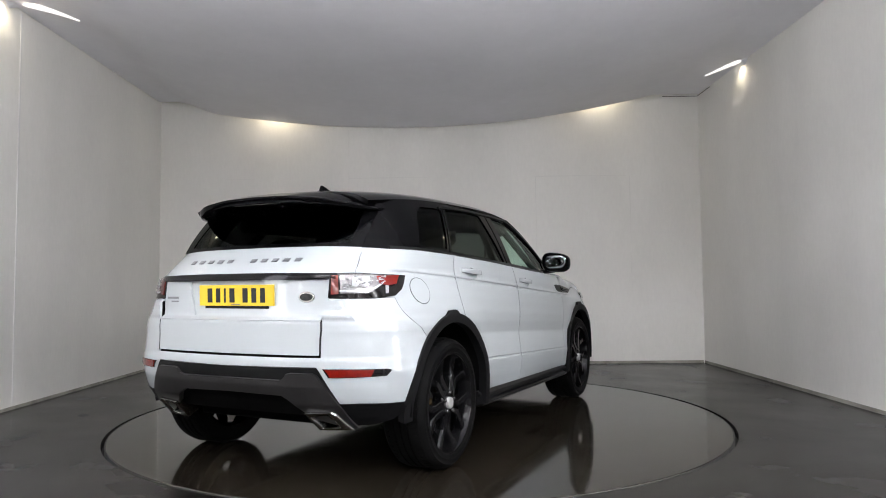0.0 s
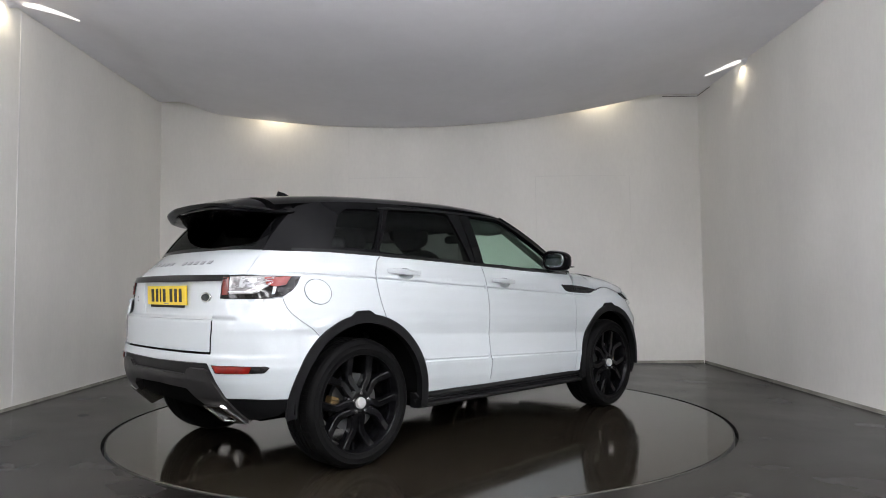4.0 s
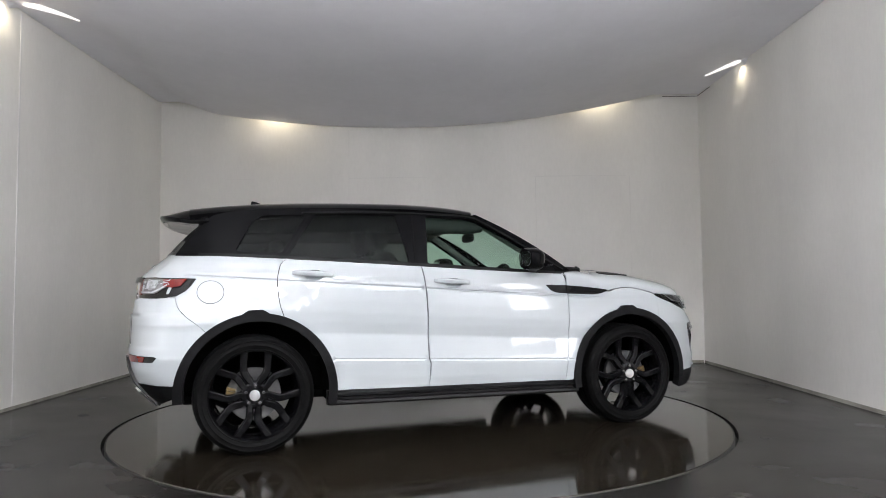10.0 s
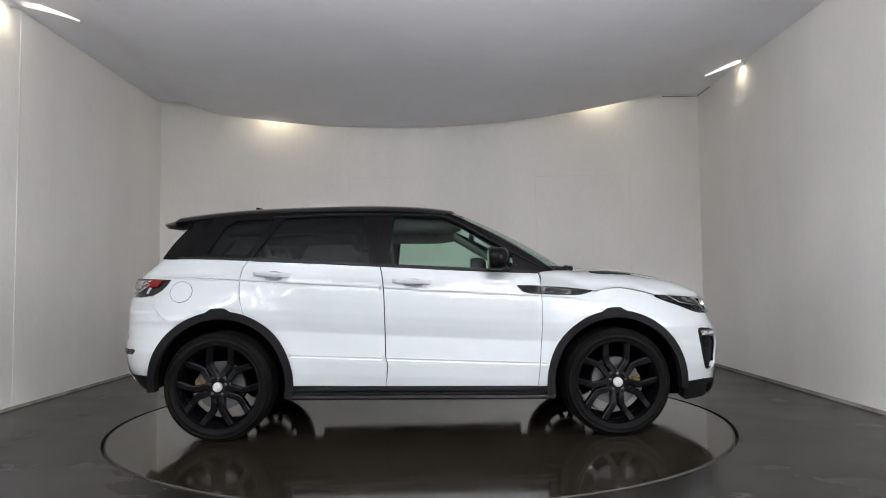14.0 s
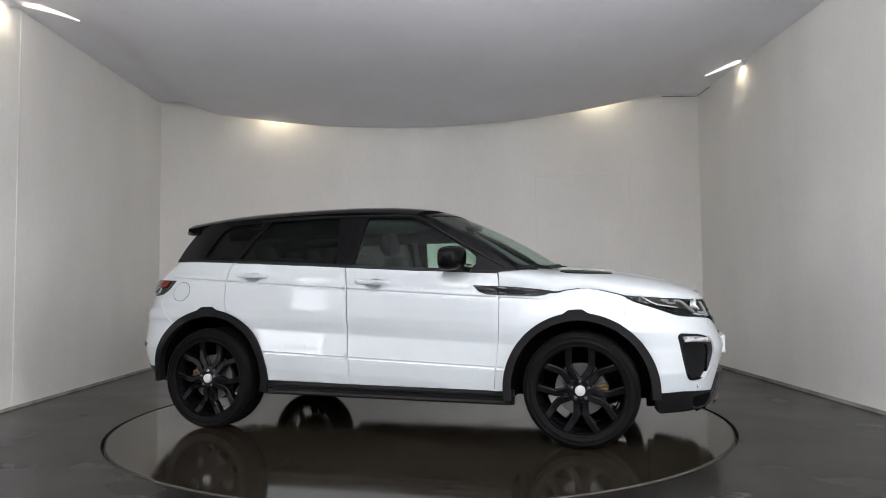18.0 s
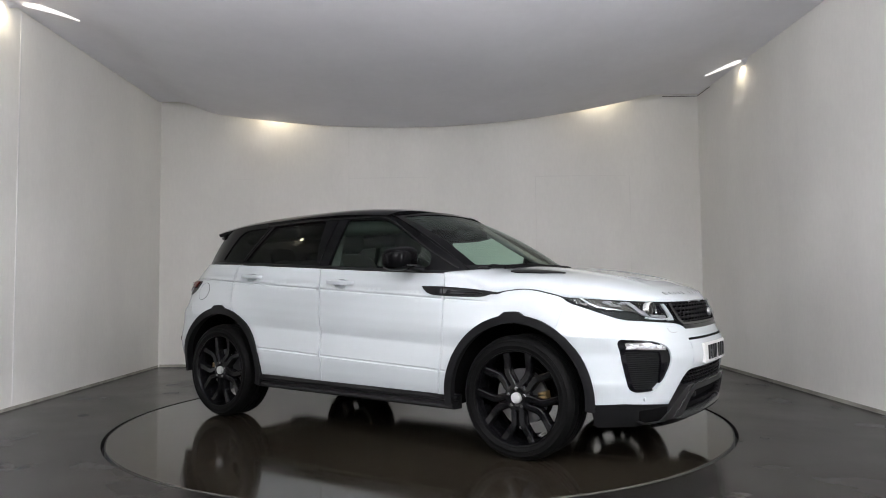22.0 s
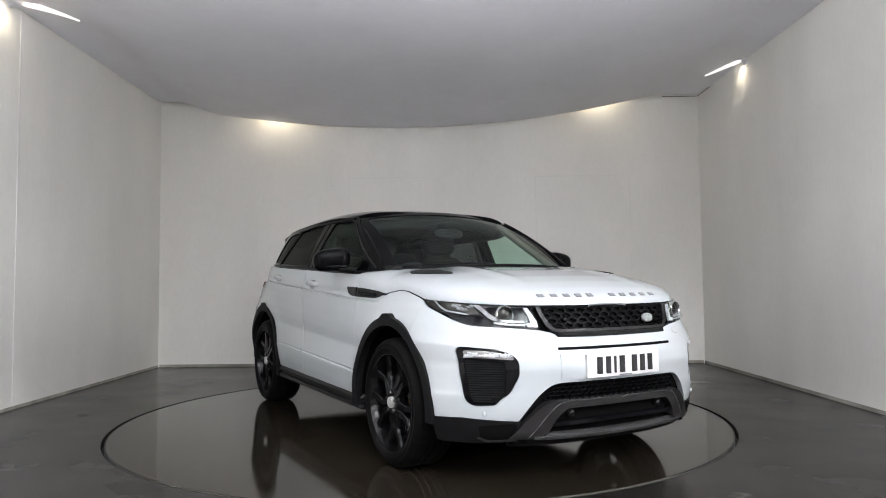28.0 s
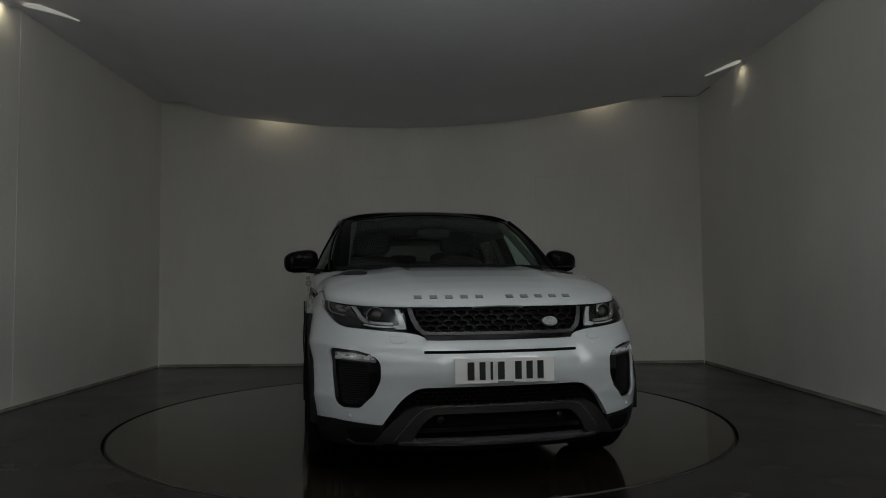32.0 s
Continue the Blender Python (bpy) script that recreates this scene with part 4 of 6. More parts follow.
for o, sgn in zip(uppers, (1, -1)):
    panel("quarter_window", shrink(GQ, -0.004), side_glass, QUARTER_GLASS, o, side=sgn, off=-0.007, depth=0.003, gap=0, centre=flank, step=0.05, label="dark privacy glass")
    panel("rear_door_window", shrink(GR, -0.004), side_glass, PRIVACY, o, side=sgn, off=-0.007, depth=0.003, gap=0, centre=flank, step=0.05, label="dark privacy glass")
    panel("front_door_window", shrink(GF, -0.004), side_glass, GLASS, o, side=sgn, off=-0.007, depth=0.003, gap=0, centre=flank, step=0.05, label="green-tinted glass")
    panel("waist_seal", belt_run(-1.66, 0.90, 40, 0.004) + belt_run(0.90, -1.66, 40, -0.012), side_glass, SATIN, o, side=sgn, off=0.006, gap=0, centre=flank, step=0.03, label="black rubber waist seal")
    for seam in (cut_x(-0.292, 1.160, -0.262, 1.525), cut_x(-1.150, 1.215, -0.960, 1.515)):
        band = [(x - 0.004, z) for x, z in seam] + [(x + 0.004, z) for x, z in seam[::-1]]
        panel("door_gap", band, side_glass, INSIDE, o, side=sgn, off=0.0025, gap=0, centre=flank, step=0.03, depth=0.004)
    line = rounded([(-1.02, 1.505), (-0.5, 1.522), (0.0, 1.518), (0.17, 1.508), (0.30, 1.452), (0.62, 1.262), (0.86, 1.130)], 6)
    panel("drip_trim", [(x, z + 0.004) for x, z in line] + [(x, z - 0.006) for x, z in line[::-1]], side_glass, SATIN, o, side=sgn, off=0.008, gap=0, centre=flank, step=0.03)


def ahead(p):
    return (p.x - 1, 0, p.z - 1)


SCR = [(-1, 0.0), (1, 0.0), (1, 1.0), (-1, 1.0)]
SCR_IN = soften([(-0.90, 0.06), (0.90, 0.06), (0.90, 0.93), (-0.90, 0.93)], 0.06)
windscreen = panel("windscreen_border", SCR, screen_skin, BLACK_PAINT, car, holes=[SCR_IN], step=0.05, su=0.05, gap=0, centre=ahead, depth=0.006, label="black windscreen surround and pillars")
panel("windscreen", shrink(SCR_IN, -0.01), screen_skin, SCREEN, car, step=0.06, gap=0, off=-0.004, depth=0.002, centre=ahead, label="clear laminated windscreen")
RS = [(-1, 0.0), (1, 0.0), (1, 1.0), (-1, 1.0)]
RS_IN = soften([(-0.90, 0.06), (0.90, 0.06), (0.86, 0.92), (-0.86, 0.92)], 0.06)


def behind(p):
    return (p.x + 1, 0, p.z - 0.6)


panel("rear_window_border", RS, rear_screen_skin, BLACK_PAINT, tailgate, holes=[RS_IN], step=0.05, gap=0, centre=behind, depth=0.006, label="black rear window surround")
panel("rear_window", shrink(RS_IN, -0.01), rear_screen_skin, PRIVACY, tailgate, step=0.06, gap=0, off=-0.004, depth=0.002, centre=behind, label="dark privacy glass")
# front pillars between the windscreen and the upper side
bm = bmesh.new()
cols = []
for j in range(13):
    v = j / 12
    a = screen_skin(-0.995, v) + Vector((0.004, 0, 0.002))
    q = cut_x(0.95, 1.105, 0.24, 1.520, 12, 0.012)[j]
    b = side_glass(*q) + Vector((-0.004, 0.004, 0.002))
    mid = (a + b) / 2 + Vector((0.012, -0.016, 0.010))
    cols.append([bm.verts.new(a * (1 - t) ** 2 + mid * 2 * t * (1 - t) + b * t * t) for t in (0, 0.2, 0.4, 0.6, 0.8, 1)])
for p, q in zip(cols, cols[1:]):
    for i in range(5):
        bm.faces.new((p[i], p[i + 1], q[i + 1], q[i]))
other = bm.copy()
part("front_pillar", bm, BLACK_PAINT, car, "gloss black front pillar", smooth=60)
part("front_pillar", flip(other), BLACK_PAINT, car, "gloss black front pillar", smooth=60)
# roof spoiler over the rear window
SP_EDGE = Table([(0.0, -1.925), (0.2, -1.918), (0.4, -1.885), (0.50, -1.845), (0.58, -1.77), (0.64, -1.68), (0.682, -1.59)], 0.03)
SP_Z = Table([(0.0, 1.512), (0.2, 1.509), (0.4, 1.494), (0.50, 1.476), (0.58, 1.454), (0.64, 1.438), (0.682, 1.424)], 0.03)
bm = bmesh.new()
rows = []
for i in range(-26, 27):
    y = 0.662 * math.sin(i / 26 * math.pi / 2)
    a = abs(y)
    xe, ze = SP_EDGE(a), SP_Z(a)
    xt = -1.64 + 0.03 * (a / 0.662) ** 3
    top0 = Vector((xt, y, roof_skin(xt, min(1.0, a / RAIL_Y(xt))).z + 0.003 - 1.0 * max(0.0, a - RAIL_Y(xt))))
    low = Vector((-1.60 + 0.05 * (a / 0.662) ** 3, y * 0.99, 1.435 - 0.02 * a))
    prof = [top0, top0.lerp(Vector((xe, y, ze)), 0.5) + Vector((0, 0, 0.006)), Vector((xe + 0.03, y, ze + 0.006)), Vector((xe + 0.004, y, ze)), Vector((xe, y, ze - 0.012)), Vector((xe + 0.014, y, ze - 0.034)),
            Vector((xe + 0.05, y, ze - 0.042)), Vector((xe, y, ze)).lerp(low, 0.6) + Vector((0, 0, -0.010)), low]
    tip = Vector((-1.60, math.copysign(0.650, y), 1.447))     # the ends taper into the upper side
    prof = [p.lerp(tip, 0.97 * (a / 0.662) ** 6) for p in prof]
    rows.append([bm.verts.new(p) for p in prof])
for p, q in zip(rows, rows[1:]):
    for i in range(len(p) - 1):
        bm.faces.new((p[i], p[i + 1], q[i + 1], q[i]))
bm.faces.new(rows[0])
bm.faces.new(rows[-1][::-1])
spoiler = part("roof_spoiler", bm, BLACK_PAINT, car, "gloss black roof spoiler", smooth=50)
bm = bmesh.new()
box(bm, (-1.90, -0.16, 1.470), (-1.87, 0.16, 1.480), 0.003)
part("brake_lamp", bm, SMOKE, spoiler, "smoked high brake lamp")

# roof aerial fin
bm = bmesh.new()
zb = CROWN(-1.25) - 0.006
prof = [(-1.16, 0.0), (-1.20, 0.024), (-1.255, 0.052), (-1.30, 0.062), (-1.305, 0.045), (-1.315, 0.0)]
lft = [[bm.verts.new((x, sgn * (0.004 + 0.016 * (1 - h / 0.065)), zb + h)) for x, h in prof] for sgn in (-1, 1)]
bm.faces.new(lft[0])
bm.faces.new(lft[1][::-1])
for i in range(len(prof)):
    j = (i + 1) % len(prof)
    bm.faces.new((lft[0][i], lft[1][i], lft[1][j], lft[0][j]))
part("aerial_fin", bm, BLACK_PAINT, roof, "black shark-fin aerial", smooth=40)

# ---- car: dark inner shell, wheel wells and underside ----
def inner_skin(s, z):
    p = hull(s, z)
    n = Vector((p.x - core(p)[0], p.y, 0))
    n = n.normalized() if n.length > 1e-6 else Vector((1, 0, 0))
    return p - n * 0.034


ring = [(XR0 - STERN_WAY, 0.36), X(-1.80, 0.36)] + [X(*p) for p in arc(*RA, 0.45, 178, 2, 26)] + [(-0.84, 0.30), (0.86, 0.30)] \
    + [X(*p) for p in arc(FA[0], FA[1], 0.45, 178, 2, 26)] + [X(1.80, 0.30), (XF0 + NOSE_WAY, 0.30), (XF0 + NOSE_WAY, 0.86), X(1.95, 0.90), X(1.6, 0.93), (1.35, 0.97), (1.1, 0.95), (0.80, 1.0), (0.78, 1.09)] + [X(*p) for p in belt_run(0.7, -1.5, 20, 0.01)] + [X(-1.72, 1.20), B(0.6, 1.20), (XR0 - STERN_WAY, 1.20)]
shell = panel("inner_shell", ring, inner_skin, INSIDE, car, both=True, step=0.05, gap=0, depth=0.02)


def wells(cx, cz):
    def make(bm):
        pts = arc(cx, cz, 0.452, -3, 183, 28)
        a = [bm.verts.new((x, -0.905, z)) for x, z in pts]
        b = [bm.verts.new((x, -0.55, z)) for x, z in pts]
        for i in range(len(pts) - 1):
            bm.faces.new((a[i], a[i + 1], b[i + 1], b[i]))
        bm.faces.new(b)
    return make


both_sides("wheel_well", wells(*RA), INSIDE, shell)
both_sides("wheel_well", wells(*FA), INSIDE, shell)
part("floor_pan", boxes(((-1.75, -0.54, 0.27), (1.75, 0.54, 0.33)), ((-0.86, -0.86, 0.27), (0.88, 0.86, 0.33)), ((-1.90, -0.44, 0.36), (-1.70, 0.44, 0.45)), ((1.72, -0.60, 0.23), (2.08, 0.60, 0.36)), bevel=0.01), INSIDE, shell)

# arch cladding: matt black bands with a squared bump on top
def arch_skin(cx, cz, low):
    """A smooth band round a wheel, level with the flank."""
    def skin(a, r):
        x = cx + r * math.cos(a)
        z = cz + r * math.sin(a)
        y = sum(hull(*X(x, min(0.80, max(0.40, z + d)))).y for d in (-0.10, -0.04, 0.02, 0.08)) / 4
        return Vector((x, y, z))
    return skin


def arch_outline(a0, a1, r_in, r_out, bump, n=40):
    outer = []
    for i in range(n + 1):
        a = a0 + (a1 - a0) * i / n
        d = abs(math.degrees(a) - bump)
        b = 0.020 * max(0.0, min(1.0, (8.5 - d) / 2.2))
        outer.append((a, r_out + b))
    return outer + [(a1 + (a0 - a1) * i / n, r_in) for i in range(n + 1)]


rear_arch = arch_outline(radians(-12), radians(186), 0.432, 0.483, 92)
pair("wheel_arch_trim", rear_arch, arch_skin(*RA, 0), PLASTIC, car, step=0.025, su=0.06, off=0.015, depth=0.05, gap=0, label="matt black wheel arch trim")
front_arch = arch_outline(radians(-6), radians(190), 0.428, 0.476, 91)
pair("wheel_arch_trim", front_arch, arch_skin(*FA, 0), PLASTIC, car, step=0.025, su=0.06, off=0.015, depth=0.05, gap=0, label="matt black wheel arch trim")


# sills
def sill(bm):
    prof = [(-0.86, 0.262), (-0.905, 0.262), (-0.922, 0.275), (-0.918, 0.292), (-0.900, 0.300), (-0.899, 0.312), (-0.925, 0.322), (-0.926, 0.336), (-0.905, 0.352), (-0.86, 0.352)]
    ends = []
    for x in (-0.885, -0.87, 0.895, 0.91):
        k = 0.97 if x in (-0.885, 0.91) else 1.0
        ends.append([bm.verts.new((x, y * k, z + 0.010 * (-x) * 0.9)) for y, z in prof])
    for p, q in zip(ends, ends[1:]):
        for i in range(len(prof)):
            j = (i + 1) % len(prof)
            bm.faces.new((p[i], p[j], q[j], q[i]))
    bm.faces.new(ends[0])
    bm.faces.new(ends[-1][::-1])


both_sides("sill_trim", sill, SATIN, car, "black ribbed sill trim", 25)

# front lower black trim, lower grille and skid plate
low_side = [X(1.775, 0.357), F(0.80, 0.364), F(0.70, 0.356), F(0.57, 0.347), F(0.60, 0.25), F(0.72, 0.235), X(1.86, 0.234), X(1.80, 0.232), X(1.782, 0.245)]
pair("bumper_trim", low_side, hull, PLASTIC, car, step=0.03, off=0.004, depth=0.05, gap=0, label="black plastic lower bumper trim")
pair("trim_recess", soften([F(0.743, 0.325), F(0.66, 0.335), F(0.590, 0.338), F(0.575, 0.262), F(0.697, 0.256), F(0.728, 0.270)], 0.012), hull, INSIDE, car, step=0.03, off=0.006, depth=0.004, gap=0)
pair("trim_lip", soften([F(0.731, 0.270), F(0.700, 0.257), F(0.64, 0.257), F(0.575, 0.262), F(0.575, 0.255), F(0.64, 0.249), F(0.702, 0.249), F(0.738, 0.266)], 0.003), hull, SKID, car, step=0.02, off=0.012, depth=0.012, gap=0)
grille_low = rounded([F(0, 0.527), F(0.277, 0.528), F(0.393, 0.524), F(0.447, 0.503), F(0.502, 0.455), F(0.575, 0.362)], 4) + [F(0.60, 0.25), F(0.3, 0.235), F(0, 0.235)]
lower = panel("lower_grille", grille_low, hull, INSIDE, car, both=True, step=0.03, off=-0.035, depth=0.01, gap=0, label="black lower grille")
skid = rounded([F(0, 0.441), F(0.28, 0.440), F(0.385, 0.442), F(0.450, 0.432), F(0.505, 0.392), F(0.615, 0.262)], 4) + [F(0.50, 0.262), F(0.435, 0.285), F(0.402, 0.345)] + rounded([F(0.385, 0.366), F(0.35, 0.394), F(0.30, 0.404), F(0, 0.404)], 3)
panel("skid_plate", skid, hull, SKID, car, both=True, step=0.015, off=0.012, depth=0.045, gap=0, label="dark silver skid plate")
RIDGE_GREY = mat("ridge_grey_metal", (0.20, 0.20, 0.20), 0.22, metal=0.8, var=0.08, scale=20)
panel("skid_ridge", rounded([F(0, 0.444), F(0.28, 0.443), F(0.35, 0.440), F(0.400, 0.424), F(0.44, 0.385), F(0.53, 0.270)], 4) + rounded([F(0.525, 0.269), F(0.434, 0.384), F(0.396, 0.419), F(0.347, 0.436), F(0.28, 0.4385), F(0, 0.4395)], 4), hull, RIDGE_GREY, lower, both=True, step=0.015, off=0.014, depth=0.02, gap=0, label="bright skid plate edge")
panel("skid_lip", [F(0, 0.268), F(0.3, 0.272), F(0.50, 0.276), F(0.50, 0.262), F(0.3, 0.258), F(0, 0.254)], hull, RIDGE_GREY, lower, both=True, step=0.02, off=0.02, depth=0.04, gap=0, label="polished lower lip")
panel("skid_bar", [F(0, 0.338), F(0.40, 0.334), F(0.41, 0.312), F(0, 0.316)], hull, PIANO, lower, both=True, step=0.02, off=0.0, depth=0.03, gap=0)
panel("chin", [F(0, 0.254), F(0.3, 0.258), F(0.61, 0.258), F(0.60, 0.205), F(0, 0.20)], hull, PLASTIC, lower, both=True, step=0.03, off=-0.01, depth=0.05, gap=0, label="black plastic chin")
for y in (-0.31, 0.29):
    bm = bmesh.new()
    blob(bm, (2.178, y, 0.375), (0.03, 0.034, 0.034), 2.2, 12, 8)
    part("sensor", bm, SATIN, lower, smooth=60)


def honeycomb(name, y0, y1, z0, z1, w, h, bar, off, material, parent, ok, depth=0.012, label=""):
    """A net of six-sided bars laid on the front's skin."""
    bm = bmesh.new()
    rows = int((z1 - z0) / (h * 0.75)) + 2
    cols = int((y1 - y0) / w) + 2

    def place(y, z, d):
        s, zz = F(abs(y), z)
        p = hull(s, zz)
        n = skin_normal(hull, s, zz, core)
        p = p + n * d
        return Vector((p.x, -p.y if y > 0 else p.y, p.z))
    for r in range(rows):
        for c in range(cols):
            cy = y0 + c * w + (w / 2 if r % 2 else 0)
            cz = z0 + r * h * 0.75
            if not ok(cy, cz):
                continue
            pts = [(cy + k * w / 2, cz + m * h / 2) for k, m in ((0, 1), (1, 0.45), (1, -0.45), (0, -1), (-1, -0.45), (-1, 0.45))]
            inn = [(cy + (y - cy) * (1 - bar), cz + (z - cz) * (1 - bar * 1.3)) for y, z in pts]
            A = [bm.verts.new(place(y, z, off)) for y, z in pts]
            I = [bm.verts.new(place(y, z, off)) for y, z in inn]
            D = [bm.verts.new(place(y, z, off - depth)) for y, z in inn]
            for i in range(6):
                j = (i + 1) % 6
                bm.faces.new((A[i], A[j], I[j], I[i]))
                bm.faces.new((I[i], I[j], D[j], D[i]))
    return part(name, bm, material, parent, label)


def low_ok(y, z):
    y = abs(y)
    return 0.448 < z < 0.520 and y < 0.40 + (0.52 - z) * 1.0


honeycomb("lower_mesh", -0.52, 0.52, 0.452, 0.53, 0.040, 0.026, 0.20, -0.012, GRILLE_BLACK, lower, low_ok)

# main grille
GRILLE = [F(0, 0.904), F(0.30, 0.903), F(0.455, 0.900), F(0.440, 0.84), F(0.415, 0.795), F(0.375, 0.765), F(0.3, 0.762), F(0, 0.760)]
grille = panel("grille", GRILLE, hull, INSIDE, car, both=True, step=0.03, off=-0.022, depth=0.01, gap=0, label="black honeycomb radiator grille")


def grille_ok(y, z):
    y = abs(y)
    return 0.785 < z < 0.893 and y < 0.385 + (z - 0.78) * 0.35


honeycomb("grille_mesh", -0.5, 0.5, 0.782, 0.90, 0.062, 0.034, 0.19, -0.004, GRILLE_BLACK, grille, grille_ok, 0.02)
U = [F(0, 0.786), F(0.30, 0.787), F(0.372, 0.791), F(0.398, 0.818), F(0.418, 0.86), F(0.428, 0.902), F(0.452, 0.902), F(0.440, 0.855), F(0.420, 0.806), F(0.385, 0.776), F(0.3, 0.772), F(0, 0.771)]
SURROUND = mat("dark_silver", (0.040, 0.040, 0.041), 0.26, metal=0.8, var=0.06, scale=20)
panel("grille_surround", U, hull, SURROUND, grille, both=True, step=0.015, off=0.010, depth=0.03, gap=0, label="dark silver grille surround")
panel("grille_lip", [F(0, 0.771), F(0.3, 0.772), F(0.382, 0.775), F(0.37, 0.752), F(0.3, 0.750), F(0, 0.748)], hull, PIANO, grille, both=True, step=0.015, off=0.006, depth=0.02, gap=0, label="gloss black lower lip")
panel("intake_slot", soften([F(0.386, 0.703), F(0.386, 0.690), F(0.2, 0.688), F(0, 0.688), F(0, 0.701), F(0.2, 0.702)], 0.003), hull, INSIDE, front_bumper, both=True, step=0.02, off=0.002, depth=0.006, gap=0, label="thin black air slot")
panel("plate_plinth", [F(0, 0.676), F(0.385, 0.678), F(0.385, 0.545), F(0, 0.543)], hull, PAINT, front_bumper, both=True, step=0.02, off=0.004, depth=0.006, gap=0)
pair("washer_cover", soften([F(0.545, 0.772), F(0.47, 0.768), F(0.46, 0.745), F(0.50, 0.735), F(0.54, 0.742)], 0.012), hull, SKIRT, front_bumper, step=0.02, off=0.0008, depth=0.002, gap=0)
pair("washer_cover", shrink(soften([F(0.545, 0.772), F(0.47, 0.768), F(0.46, 0.745), F(0.50, 0.735), F(0.54, 0.742)], 0.012), 0.0015), hull, PAINT, front_bumper, step=0.02, off=0.002, depth=0.002, gap=0)
pair("bonnet_gap", [X(1.62, 0.944), X(1.75, 0.937), F(0.70, 0.922), F(0.45, 0.909), F(0.2, 0.908), F(0.0, 0.908), F(0.0, 0.898), F(0.2, 0.898), F(0.45, 0.898), F(0.70, 0.91), X(1.75, 0.926), X(1.62, 0.936)], hull, INSIDE, shell, step=0.03, off=-0.008, gap=0, depth=0.004)

def facets(name, place, area, count, size, off, material, parent, seed):
    """Small bright cut facets scattered in a lamp: one mesh of low four-sided points."""
    rnd = random.Random(seed)
    bm = bmesh.new()
    y0, y1, z0, z1 = area
    for _ in range(count):
        y, z = rnd.uniform(y0, y1), rnd.uniform(z0, z1)
        w, h = size * rnd.uniform(0.4, 1.1), size * rnd.uniform(0.3, 0.8)
        t = rnd.uniform(-0.6, 0.6)
        ring = [bm.verts.new(place(y + dy * w + dz * h * t, z + dz * h, off)) for dy, dz in ((-1, -1), (1, -1), (1, 1), (-1, 1))]
        top = bm.verts.new(place(y + rnd.uniform(-0.5, 0.5) * w, z + rnd.uniform(-0.5, 0.5) * h, off + 0.0035))
        for i in range(4):
            bm.faces.new((ring[i], ring[(i + 1) % 4], top))
    return part(name, bm, material, parent)


def front_spot(y, z, off):
    s, zz = F(abs(y), z)
    p = hull(s, zz)
    n = skin_normal(hull, s, zz, core)
    p = p + n * off
    return Vector((p.x, math.copysign(p.y, y), p.z))


def back_spot(y, z, off):
    """A place on the right (y > 0) or left half of the back, off the skin."""
    s, zz = B(abs(y), z)
    p = hull(s, zz) + skin_normal(hull, s, zz, core) * off
    return Vector((p.x, p.y if y > 0 else -p.y, p.z))


# fog openings
for sgn in (1, -1):
    fog = panel("fog_opening", shrink(FOG, -0.006), hull, SATIN, front_bumper, side=sgn, step=0.03, off=-0.028, depth=0.004, gap=0, label="black fog lamp opening")
    panel("fog_frame", FOG, hull, PIANO, fog, side=sgn, holes=[soften([F(0.803, 0.650), F(0.72, 0.646), F(0.652, 0.639), F(0.648, 0.555), F(0.646, 0.470), F(0.672, 0.432), F(0.762, 0.430), F(0.780, 0.45), F(0.802, 0.61)], 0.010)], step=0.02, off=-0.010, depth=0.02, gap=0.001, label="gloss black frame")
    dl = panel("day_lamp", soften([F(0.803, 0.688), F(0.795, 0.694), F(0.74, 0.694), F(0.682, 0.687), F(0.613, 0.668), F(0.612, 0.648), F(0.69, 0.655), F(0.796, 0.660)], 0.006), hull, CLEAR_LENS, fog, side=sgn, step=0.012, off=-0.004, depth=0.015, gap=0, label="clear daytime running lamp")
    facets("lamp_facet_insert", lambda y, z, d: front_spot(-y * sgn, z, d), (0.625, 0.790, 0.664, 0.682), 34, 0.010, 0.0, DRL, fog, 9)
    bm = bmesh.new()
    for i in range(18):
        z = 0.448 + i * 0.0115
        w0, w1 = (0.668 if z < 0.49 else 0.648), 0.797
        if z < 0.47:
            w0, w1 = 0.700, 0.778
        n = 8
        top, bot = [], []
        for k in range(n + 1):
            y = w0 + (w1 - w0) * k / n
            s, zz = F(y, z)
            p = hull(s, zz) - Vector((0.022, -0.008, 0))
            top.append(bm.verts.new(p))
            bot.append(bm.verts.new(p + Vector((0.008, 0, -0.006))))
        for k in range(n):
            bm.faces.new((top[k], top[k + 1], bot[k + 1], bot[k]))
    part("fog_grating", bm if sgn > 0 else flip(bm), PLASTIC, fog)
    s, zz = F(0.727, 0.386)
    p = hull(s, zz)
    bm = bmesh.new()
    blob(bm, (p.x, p.y * sgn, p.z), (0.012, 0.024, 0.024), 2.2, 12, 8)
    part("parking_sensor", bm, PAINT, front_bumper, smooth=60)

